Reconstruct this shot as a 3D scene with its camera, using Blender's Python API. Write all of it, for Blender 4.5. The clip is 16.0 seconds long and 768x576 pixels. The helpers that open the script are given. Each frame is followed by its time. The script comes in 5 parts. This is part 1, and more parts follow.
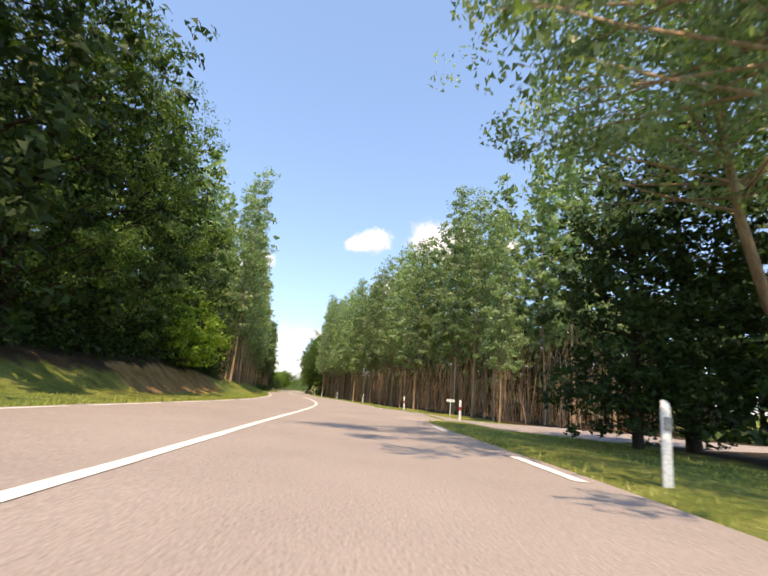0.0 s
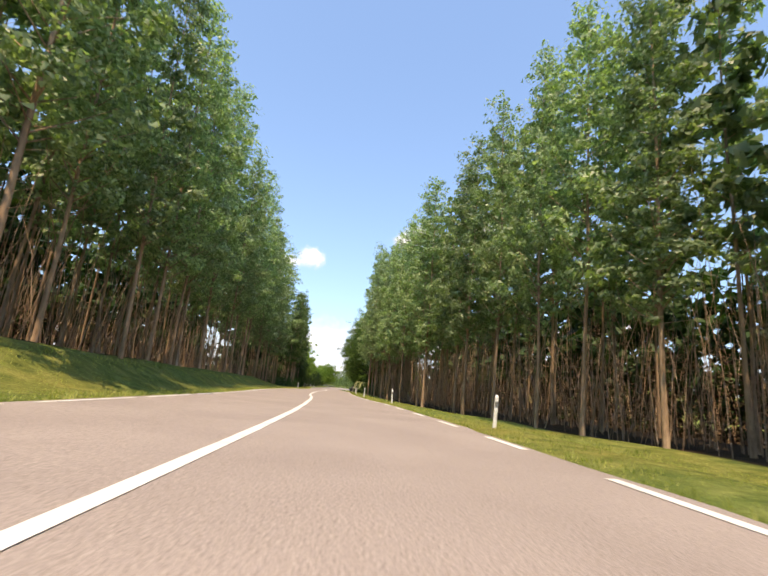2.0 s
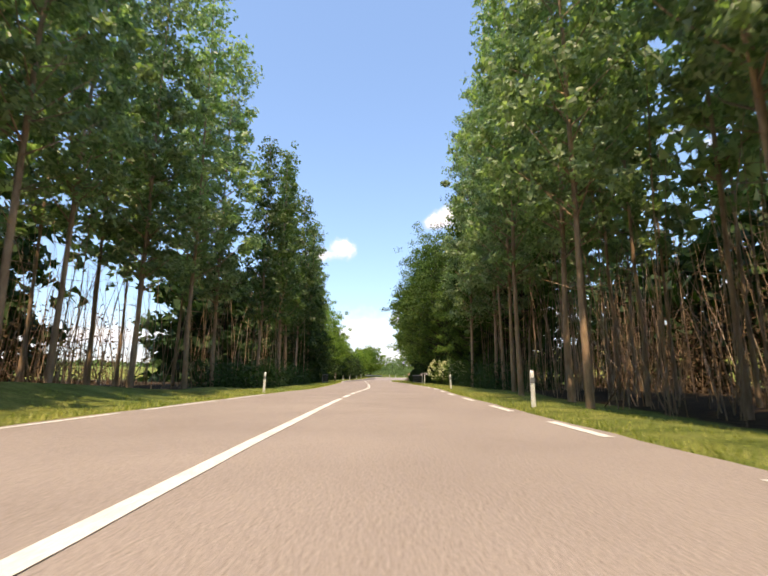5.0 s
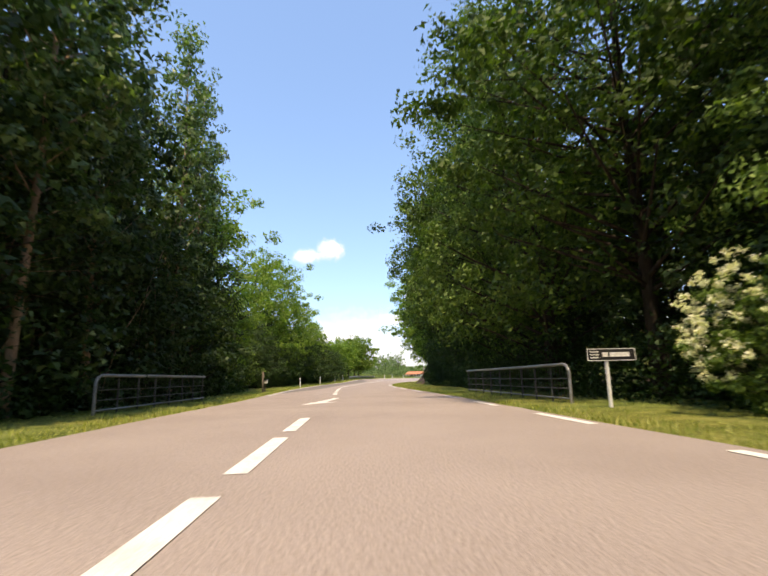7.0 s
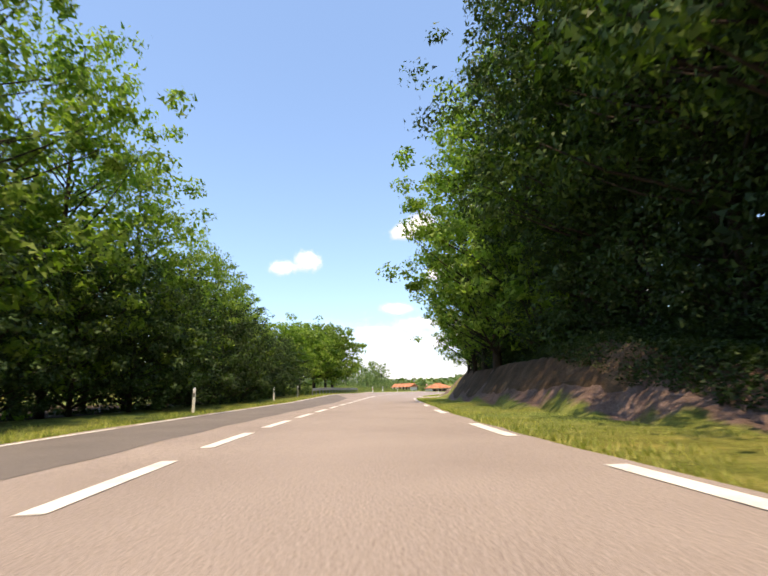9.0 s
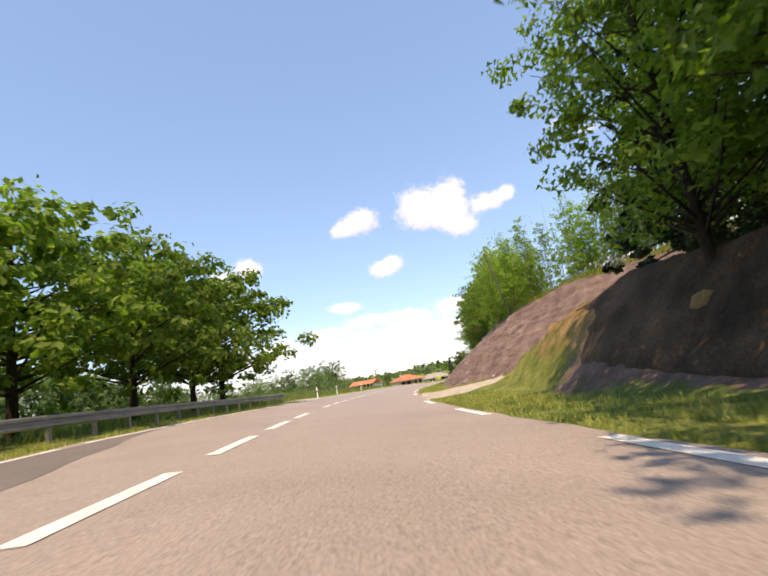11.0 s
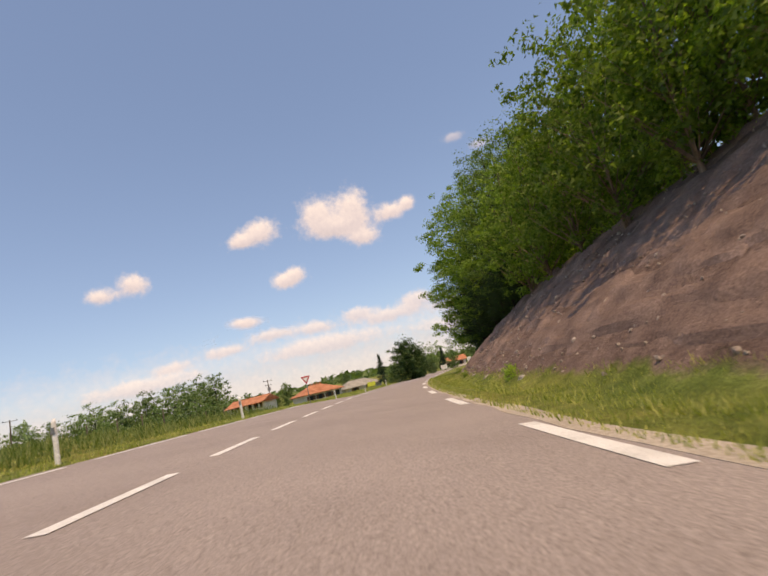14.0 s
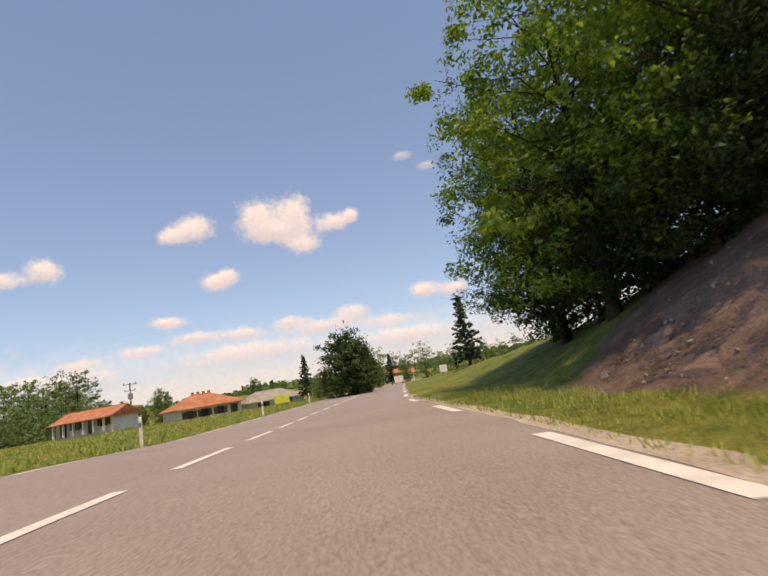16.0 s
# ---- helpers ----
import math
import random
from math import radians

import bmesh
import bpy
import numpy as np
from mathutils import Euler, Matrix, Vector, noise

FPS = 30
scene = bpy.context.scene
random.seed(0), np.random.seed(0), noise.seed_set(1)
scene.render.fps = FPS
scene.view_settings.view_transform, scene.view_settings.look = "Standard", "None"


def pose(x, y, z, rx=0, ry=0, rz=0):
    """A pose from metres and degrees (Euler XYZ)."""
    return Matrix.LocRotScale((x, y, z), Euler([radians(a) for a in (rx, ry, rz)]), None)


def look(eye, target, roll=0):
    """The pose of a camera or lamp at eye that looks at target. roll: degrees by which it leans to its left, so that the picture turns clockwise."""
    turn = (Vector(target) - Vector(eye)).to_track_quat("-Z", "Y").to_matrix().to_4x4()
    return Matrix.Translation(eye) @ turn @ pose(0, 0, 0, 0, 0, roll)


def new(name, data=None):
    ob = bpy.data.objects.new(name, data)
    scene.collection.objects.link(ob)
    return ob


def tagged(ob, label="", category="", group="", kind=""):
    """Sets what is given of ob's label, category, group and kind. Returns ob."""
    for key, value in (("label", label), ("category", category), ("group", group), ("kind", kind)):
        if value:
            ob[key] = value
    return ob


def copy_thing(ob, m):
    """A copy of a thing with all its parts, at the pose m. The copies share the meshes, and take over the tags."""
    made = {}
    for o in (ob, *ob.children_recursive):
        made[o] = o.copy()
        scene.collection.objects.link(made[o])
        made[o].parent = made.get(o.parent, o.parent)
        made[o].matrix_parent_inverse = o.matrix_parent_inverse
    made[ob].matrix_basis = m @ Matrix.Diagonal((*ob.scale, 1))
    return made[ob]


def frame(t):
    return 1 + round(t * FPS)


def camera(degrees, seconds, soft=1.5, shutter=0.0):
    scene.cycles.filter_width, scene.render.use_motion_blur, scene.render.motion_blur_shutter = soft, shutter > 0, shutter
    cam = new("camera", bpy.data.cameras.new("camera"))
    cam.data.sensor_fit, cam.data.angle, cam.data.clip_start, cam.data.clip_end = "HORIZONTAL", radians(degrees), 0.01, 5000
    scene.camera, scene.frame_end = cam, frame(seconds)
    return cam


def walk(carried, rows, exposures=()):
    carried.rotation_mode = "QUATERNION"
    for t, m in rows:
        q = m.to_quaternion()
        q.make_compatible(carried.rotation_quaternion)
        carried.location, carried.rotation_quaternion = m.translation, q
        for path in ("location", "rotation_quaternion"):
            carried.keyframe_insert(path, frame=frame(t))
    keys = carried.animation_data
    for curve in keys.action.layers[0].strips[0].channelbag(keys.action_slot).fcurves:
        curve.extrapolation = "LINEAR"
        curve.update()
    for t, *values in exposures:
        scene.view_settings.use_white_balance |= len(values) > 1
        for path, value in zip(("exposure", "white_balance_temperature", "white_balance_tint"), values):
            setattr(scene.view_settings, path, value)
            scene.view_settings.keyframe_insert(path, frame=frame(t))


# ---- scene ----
cam = camera(78.0, 16.0, soft=1.7, shutter=0.09)

PATH = [
    (0, (0.0, 0.0, 0.781), (-0.046, 1.948, 1.233), 4.9),
    (0.5, (-0.767, 10.798, 0.831), (-0.869, 12.747, 1.272), 4.3),
    (1, (-1.749, 21.405, 0.775), (-1.892, 23.351, 1.212), 3.9),
    (1.5, (-3.006, 31.832, 0.782), (-3.208, 33.774, 1.216), 4.7),
    (2, (-4.546, 42.008, 0.816), (-4.799, 43.946, 1.242), 5.4),
    (2.5, (-6.597, 52.401, 0.823), (-6.899, 54.331, 1.255), 5.9),
    (3, (-8.937, 62.9, 0.799), (-9.298, 64.821, 1.223), 6.5),
    (3.5, (-11.448, 73.323, 0.834), (-11.837, 75.243, 1.236), 4.7),
    (4, (-14.197, 83.904, 0.826), (-14.619, 85.821, 1.212), 1.0),
    (6.5, (-26.086, 139.85, 0.841), (-26.451, 141.782, 1.206), -0.1),
    (7, (-28.793, 151.567, 0.812), (-29.144, 153.5, 1.185), -1.4),
    (7.5, (-31.484, 163.336, 0.845), (-31.82, 165.271, 1.225), -1.8),
    (8, (-34.212, 174.91, 0.78), (-34.521, 176.844, 1.183), -2.2),
    (8.5, (-36.835, 186.076, 0.777), (-37.129, 188.011, 1.188), -1.2),
    (9, (-39.156, 196.811, 0.782), (-39.411, 198.748, 1.208), -1.7),
    (9.5, (-40.982, 207.297, 0.782), (-41.194, 209.241, 1.203), -3.0),
    (12, (-45.583, 256.495, 0.751), (-45.501, 258.456, 1.136), -13.1),
    (12.5, (-45.845, 265.929, 0.768), (-45.694, 267.886, 1.153), -13.1),
    (13, (-46.002, 275.214, 0.802), (-45.788, 277.167, 1.178), -11.9),
    (13.5, (-45.866, 284.335, 0.833), (-45.59, 286.281, 1.204), -11.5),
    (14, (-45.272, 293.233, 0.811), (-44.899, 295.162, 1.184), -13.3),
    (14.5, (-44.238, 301.932, 0.813), (-43.794, 303.849, 1.174), -12.8),
    (15, (-42.978, 310.419, 0.84), (-42.471, 312.32, 1.199), -11.9),
    (15.5, (-41.632, 318.695, 0.796), (-41.055, 320.573, 1.171), -10.5),
    (16, (-39.716, 326.929, 0.794), (-39.079, 328.787, 1.173), -9.8),
]

EXPOSURES = [(0.0, 1.1, 8000, 17), (3.0, 1.05, 7700, 16), (9.5, 1.1, 7850, 16), (12.0, 0.58, 8500, 21), (13.0, 0.27, 8800, 22), (16.0, 0.3, 8900, 23)]
walk(cam, [(t, look(eye, target, roll)) for t, eye, target, roll in PATH], EXPOSURES)

# ---------------------------------------------------------------- light
SUN_EL, SUN_AZ = radians(66), radians(178)      # azimuth from +y, clockwise
world = bpy.data.worlds.new("world")
scene.world = world
world.use_nodes = True
wn, wl = world.node_tree.nodes, world.node_tree.links
sky = wn.new("ShaderNodeTexSky")
sky.sky_type = "NISHITA"
sky.sun_disc = False
sky.sun_elevation, sky.sun_rotation = SUN_EL, SUN_AZ
sky.air_density, sky.dust_density, sky.ozone_density = 1.0, 0.8, 1.0
wn["Background"].inputs["Strength"].default_value = 0.145
even = wn.new("ShaderNodeGamma")         # summer haze: an even sky from the zenith down
even.inputs[1].default_value = 0.72
clean = wn.new("ShaderNodeMix")          # a little less violet overhead
clean.data_type, clean.blend_type = "RGBA", "MULTIPLY"
clean.inputs[0].default_value, clean.inputs[7].default_value = 1.0, (0.93, 1.25, 1.62, 1.0)
wl.new(sky.outputs[0], even.inputs[0])
wl.new(even.outputs[0], clean.inputs[6])
wl.new(clean.outputs[2], wn["Background"].inputs["Color"])
to_sun = Vector((math.sin(SUN_AZ) * math.cos(SUN_EL), math.cos(SUN_AZ) * math.cos(SUN_EL), math.sin(SUN_EL)))
sun = new("sun", bpy.data.lights.new("sun", "SUN"))
sun.data.energy, sun.data.angle, sun.data.color = 2.85, radians(0.5), (1.0, 0.855, 0.635)
sun.matrix_world = look((0, 0, 60), Vector((0, 0, 60)) - to_sun)


# ---------------------------------------------------------------- materials
def node_mat(name, rough=0.8, spec=0.3):
    m = bpy.data.materials.new(name)
    m.use_nodes = True
    b = m.node_tree.nodes["Principled BSDF"]
    b.inputs["Roughness"].default_value = rough
    b.inputs["Specular IOR Level"].default_value = spec
    return m, m.node_tree.nodes, m.node_tree.links, b


def noise_node(n, l, scale, detail=4.0, rough=0.55, coord="Object", stretch=(1, 1, 1)):
    tc, mp, t = n.new("ShaderNodeTexCoord"), n.new("ShaderNodeMapping"), n.new("ShaderNodeTexNoise")
    mp.inputs["Scale"].default_value = stretch
    t.inputs["Scale"].default_value, t.inputs["Detail"].default_value, t.inputs["Roughness"].default_value = scale, detail, rough
    l.new(tc.outputs[coord], mp.inputs[0])
    l.new(mp.outputs[0], t.inputs["Vector"])
    return t


def ramp_node(n, l, src, stops):
    r = n.new("ShaderNodeValToRGB")
    while len(r.color_ramp.elements) < len(stops):
        r.color_ramp.elements.new(0.5)
    for e, (p, c) in zip(r.color_ramp.elements, stops):
        e.position, e.color = p, (*c, 1)
    l.new(src, r.inputs[0])
    return r


def mix_rgb(n, l, fac, a, b, mode="MIX"):
    m = n.new("ShaderNodeMix")
    m.data_type, m.blend_type = "RGBA", mode
    for sock, v in ((m.inputs[0], fac), (m.inputs[6], a), (m.inputs[7], b)):
        if isinstance(v, bpy.types.NodeSocket):
            l.new(v, sock)
        else:
            sock.default_value = v if not isinstance(v, tuple) else (*v, 1)
    return m.outputs[2]


def bump_in(n, l, b, src, strength, dist=0.02):
    k = n.new("ShaderNodeBump")
    k.inputs["Strength"].default_value, k.inputs["Distance"].default_value = strength, dist
    l.new(src, k.inputs["Height"])
    l.new(k.outputs[0], b.inputs["Normal"])


def two_scale(name, lo, mid, hi, big, fine, rough=0.85, spec=0.25, bump=0.4, dist=0.02, stretch=(1, 1, 1), con=(0.55, 1.3)):
    """A surface with patches at one scale and grain at another."""
    m, n, l, b = node_mat(name, rough, spec)
    t1, t2 = noise_node(n, l, big, stretch=stretch), noise_node(n, l, fine, 6, 0.65, stretch=stretch)
    c1 = ramp_node(n, l, t1.outputs[0], [(0.3, lo), (0.52, mid), (0.75, hi)])
    c2 = ramp_node(n, l, t2.outputs[0], [(0.25, (con[0],) * 3), (0.75, (con[1],) * 3)])
    l.new(mix_rgb(n, l, 1.0, c1.outputs[0], c2.outputs[0], "MULTIPLY"), b.inputs["Base Color"])
    bump_in(n, l, b, t2.outputs[0], bump, dist)
    return m


def leaf_mat(name, dark, mid, light, trans=0.35, rough=0.6, gloss=0.25):
    m, n, l, b = node_mat(name, rough, gloss)
    g, oi = n.new("ShaderNodeNewGeometry"), n.new("ShaderNodeObjectInfo")
    c = ramp_node(n, l, g.outputs["Random Per Island"], [(0.0, dark), (0.5, mid), (1.0, light)])
    v = n.new("ShaderNodeHueSaturation")
    mr = n.new("ShaderNodeMapRange")
    mr.inputs["To Min"].default_value, mr.inputs["To Max"].default_value = 0.75, 1.25
    l.new(oi.outputs["Random"], mr.inputs[0])
    l.new(mr.outputs[0], v.inputs["Value"])
    l.new(c.outputs[0], v.inputs["Color"])
    l.new(v.outputs[0], b.inputs["Base Color"])
    tr, mx = n.new("ShaderNodeBsdfTranslucent"), n.new("ShaderNodeMixShader")
    tint = mix_rgb(n, l, 1.0, v.outputs[0], (1.1, 1.35, 0.5), "MULTIPLY")
    l.new(tint, tr.inputs[0])
    mx.inputs[0].default_value = trans
    l.new(b.outputs[0], mx.inputs[1])
    l.new(tr.outputs[0], mx.inputs[2])
    l.new(mx.outputs[0], n["Material Output"].inputs[0])
    return m


ASPHALT = two_scale("asphalt", (0.295, 0.251, 0.232), (0.33, 0.283, 0.262), (0.365, 0.313, 0.29), 0.35, 42.0, 0.85, 0.25, 0.5, 0.01, con=(0.36, 1.48))
ASPHALT_DARK = two_scale("fresh_asphalt", (0.155, 0.14, 0.135), (0.18, 0.163, 0.157), (0.21, 0.19, 0.18), 0.5, 45.0, 0.85, 0.25, 0.5, 0.01)
PAINT = two_scale("road_paint", (0.62, 0.61, 0.58), (0.78, 0.77, 0.74), (0.82, 0.81, 0.78), 2.0, 60.0, 0.7, 0.3, 0.3, 0.005)
LITTER = two_scale("leaf_litter", (0.04, 0.027, 0.016), (0.08, 0.052, 0.03), (0.14, 0.095, 0.055), 0.6, 12.0, 0.95, 0.1, 0.8, 0.06)
GRAVEL = two_scale("pale_gravel", (0.36, 0.31, 0.25), (0.46, 0.40, 0.33), (0.54, 0.48, 0.40), 0.8, 22.0, 0.95, 0.1, 0.7, 0.03)
BARK = two_scale("bark", (0.13, 0.085, 0.055), (0.24, 0.17, 0.12), (0.36, 0.28, 0.21), 1.2, 14.0, 0.9, 0.15, 0.8, 0.03, (1, 1, 0.2))
BARK_PALE = two_scale("poplar_bark", (0.24, 0.15, 0.09), (0.43, 0.30, 0.20), (0.57, 0.45, 0.34), 0.9, 10.0, 0.9, 0.15, 0.6, 0.02, (1, 1, 0.25))
BARK_DARK = two_scale("dark_bark", (0.03, 0.022, 0.016), (0.055, 0.042, 0.03), (0.085, 0.065, 0.05), 1.2, 14.0, 0.9, 0.15, 0.8, 0.03, (1, 1, 0.2))
LEAF_POPLAR = leaf_mat("poplar_leaves", (0.13, 0.19, 0.09), (0.23, 0.31, 0.155), (0.42, 0.50, 0.31), 0.45, 0.45, 0.5)
LEAF_BROAD = leaf_mat("broad_leaves", (0.055, 0.10, 0.02), (0.10, 0.17, 0.032), (0.19, 0.275, 0.06), 0.28)
# poplar leaves again, with the roadside shade put into darker colours
LEAF_POPLAR_SHADE = leaf_mat("shaded_poplar_leaves", (0.05, 0.085, 0.022), (0.095, 0.15, 0.045), (0.19, 0.26, 0.10), 0.4, 0.45, 0.45)
# broad leaves again, darkened to paint the shaded face of the tree wall
LEAF_HEDGE_SHADE = leaf_mat("shaded_hedge_leaves", (0.026, 0.05, 0.01), (0.048, 0.088, 0.016), (0.10, 0.155, 0.032), 0.35)
LEAF_FRESH = leaf_mat("fresh_leaves", (0.14, 0.21, 0.03), (0.25, 0.35, 0.06), (0.40, 0.49, 0.14), 0.6)
LEAF_MID = leaf_mat("mid_leaves", (0.085, 0.145, 0.023), (0.155, 0.24, 0.042), (0.28, 0.365, 0.095), 0.55)
# low leaf colours that also hold the shade below and behind the hedge trees
LEAF_DARK = leaf_mat("dark_and_shaded_leaves", (0.018, 0.038, 0.010), (0.035, 0.068, 0.016), (0.06, 0.105, 0.03), 0.25)
LEAF_CONIFER = leaf_mat("conifer_needles", (0.012, 0.028, 0.014), (0.022, 0.045, 0.022), (0.04, 0.07, 0.035), 0.1)
BLADE = leaf_mat("grass_blades", (0.15, 0.20, 0.045), (0.29, 0.32, 0.08), (0.48, 0.45, 0.17), 0.4)
BLADE_TALL = leaf_mat("meadow_grass", (0.09, 0.14, 0.035), (0.17, 0.22, 0.065), (0.32, 0.32, 0.14), 0.4)
FAR_LEAF = leaf_mat("far_wood_leaves", (0.085, 0.14, 0.05), (0.145, 0.215, 0.08), (0.22, 0.30, 0.125), 0.35)


# ---------------------------------------------------------------- mesh helpers
def np_mesh(name, verts, faces, mat, smooth=False):
    """A mesh from arrays: faces is (n, 3) or (n, 4)."""
    verts, faces = np.asarray(verts, np.float32).reshape(-1, 3), np.asarray(faces, np.int32)
    me = bpy.data.meshes.new(name)
    me.vertices.add(len(verts))
    me.vertices.foreach_set("co", verts.ravel())
    k = faces.shape[1]
    me.loops.add(faces.size)
    me.loops.foreach_set("vertex_index", faces.ravel())
    me.polygons.add(len(faces))
    me.polygons.foreach_set("loop_start", np.arange(0, faces.size, k, dtype=np.int32))
    me.polygons.foreach_set("use_smooth", np.full(len(faces), smooth))
    me.update(calc_edges=True)
    for one in mat if isinstance(mat, (list, tuple)) else [mat]:
        me.materials.append(one)
    return me


def put(name, me, parent=None, m=None, label=""):
    ob = new(name, me)
    if m is not None:
        ob.matrix_basis = m
    if parent is not None:
        ob.parent = parent
    if label:
        ob["label"] = label
    return ob


def part(name, bm, material, parent, label="", smooth=False):
    me = bpy.data.meshes.new(name)
    bm.to_mesh(me)
    bm.free()
    me.materials.append(material)
    for p in me.polygons:
        p.use_smooth = smooth
    return put(name, me, parent, None, label)


def box(bm, size, at=(0, 0, 0), rot=None, bevel=0.0):
    r = bmesh.ops.create_cube(bm, size=1.0)
    m = Matrix.Translation(at) @ (rot if rot is not None else Matrix.Identity(4)) @ Matrix.Diagonal((*size, 1))
    bmesh.ops.transform(bm, matrix=m, verts=r["verts"])
    if bevel:
        bmesh.ops.bevel(bm, geom=list({e for v in r["verts"] for e in v.link_edges}), offset=bevel, segments=2, affect="EDGES")


def tubes(lines, sides=6):
    """Tapered tubes along polylines of (point, radius): arrays of vertices and quads."""
    vs, fs, base = [], [], 0
    ring = np.arange(sides) * 2 * np.pi / sides
    for line in lines:
        pts, rad = np.array([p for p, _ in line], float), [r for _, r in line]
        for i in range(len(pts)):
            d = pts[min(i + 1, len(pts) - 1)] - pts[max(i - 1, 0)]
            d = d / (np.linalg.norm(d) + 1e-9)
            a = np.cross(d, (1, 0, 0) if abs(d[0]) < 0.8 else (0, 1, 0))
            a /= np.linalg.norm(a)
            b = np.cross(d, a)
            vs.append(pts[i] + rad[i] * (np.cos(ring)[:, None] * a + np.sin(ring)[:, None] * b))
            if i:
                k = np.arange(sides)
                lo, hi = base + (i - 1) * sides, base + i * sides
                fs.append(np.stack([lo + k, lo + (k + 1) % sides, hi + (k + 1) % sides, hi + k], 1))
        base += len(pts) * sides
    return np.concatenate(vs), np.concatenate(fs)


def leaves(rng, centres, size, up=0.5, out=None, single=False):
    """One pointed leaf at each centre: a folded rhombus, or a single triangle where it is small. out: the way that each leaf leans to face."""
    n = len(centres)
    nrm = rng.normal(size=(n, 3))
    if out is None:
        nrm[:, 2] = np.abs(nrm[:, 2]) + up
    else:
        nrm = nrm * 0.55 + out
        nrm[:, 2] += up
    nrm /= np.linalg.norm(nrm, axis=1)[:, None] + 1e-9
    a = np.cross(nrm, rng.normal(size=(n, 3)))
    a /= np.linalg.norm(a, axis=1)[:, None] + 1e-9
    b = np.cross(nrm, a)
    s = (size * rng.uniform(0.6, 1.35, n))[:, None]
    if single:
        v = np.stack([centres - a * s * 0.55 - b * s * 0.34, centres - a * s * 0.4 + b * s * 0.42, centres + a * s * 0.68], 1)
        return v.reshape(-1, 3), np.arange(3 * n).reshape(-1, 3)
    v = np.stack([centres - a * s * 0.6, centres + b * s * 0.36 + nrm * s * 0.07, centres + a * s * 0.6, centres - b * s * 0.36 + nrm * s * 0.07], 1)
    return v.reshape(-1, 3), np.arange(4 * n).reshape(-1, 4)


# ---------------------------------------------------------------- alignment of the road
AXIS = [(-2.4, -160), (-1.7, -60), (-1.9, -20), (-2.14, -0.15), (-2.85, 10.63), (-4.51, 31.63), (-7.97, 52.1), (-12.66, 72.98),
        (-15.55, 83.54), (-18.35, 95.2), (-21.0, 107.0), (-23.5, 119.0), (-25.6, 130.0), (-27.2, 139.62), (-29.86, 151.3), (-32.75, 163.0), (-35.6, 174.5), (-38.6, 185.6), (-41.3, 196.3), (-43.4, 206.9), (-48.4, 256.38), (-48.8, 275.2),
        (-48.06, 293.5), (-45.6, 310.8), (-42.3, 327.5), (-39.9, 337.0), (-36.2, 351.0), (-33.5, 359.0), (-28.3, 374.0), (-20.2, 397.0), (-10.0, 423.0), (8.0, 450.0), (32.0, 470.0),
        (68.0, 488.0), (130.0, 508.0), (300.0, 535.0)]


def spline(pts, step=1.0):
    """Catmull-Rom through the points, resampled at an even step."""
    p = np.array(pts, float)
    p = np.vstack([2 * p[0] - p[1], p, 2 * p[-1] - p[-2]])
    out = []
    for i in range(1, len(p) - 2):
        k = max(4, int(np.linalg.norm(p[i + 1] - p[i]) / 0.5))
        t0, t1, t2, t3 = np.cumsum([0] + [np.linalg.norm(p[i + j] - p[i + j - 1]) ** 0.5 for j in (0, 1, 2)])
        t = np.linspace(t1, t2, k, endpoint=False)[:, None]
        a1 = (t1 - t) / (t1 - t0) * p[i - 1] + (t - t0) / (t1 - t0) * p[i]
        a2 = (t2 - t) / (t2 - t1) * p[i] + (t - t1) / (t2 - t1) * p[i + 1]
        a3 = (t3 - t) / (t3 - t2) * p[i + 1] + (t - t2) / (t3 - t2) * p[i + 2]
        b1 = (t2 - t) / (t2 - t0) * a1 + (t - t0) / (t2 - t0) * a2
        b2 = (t3 - t) / (t3 - t1) * a2 + (t - t1) / (t3 - t1) * a3
        out.append((t2 - t) / (t2 - t1) * b1 + (t - t1) / (t2 - t1) * b2)
    q = np.vstack(out)
    d = np.r_[0, np.cumsum(np.linalg.norm(np.diff(q, axis=0), axis=1))]
    s = np.arange(0, d[-1], step)
    return np.stack([np.interp(s, d, q[:, 0]), np.interp(s, d, q[:, 1])], 1), s


AX, AS = spline(AXIS)
AS = AS - AS[np.argmin(np.hypot(AX[:, 0] + 2.14, AX[:, 1] + 0.15))]     # station 0 beside the start of the walk
TAN = np.gradient(AX, axis=0)
TAN /= np.linalg.norm(TAN, axis=1)[:, None]
NRM = np.stack([TAN[:, 1], -TAN[:, 0]], 1)                                  # to the right


def table(s, *rows):
    return np.interp(s, [r[0] for r in rows], [r[1] for r in rows])


def at(s, a):
    """World x, y of station s, a metres to the right of the centre line."""
    s, a = np.asarray(s, float), np.asarray(a, float)
    x, y = np.interp(s, AS, AX[:, 0]), np.interp(s, AS, AX[:, 1])
    nx, ny = np.interp(s, AS, NRM[:, 0]), np.interp(s, AS, NRM[:, 1])
    return x + a * nx, y + a * ny


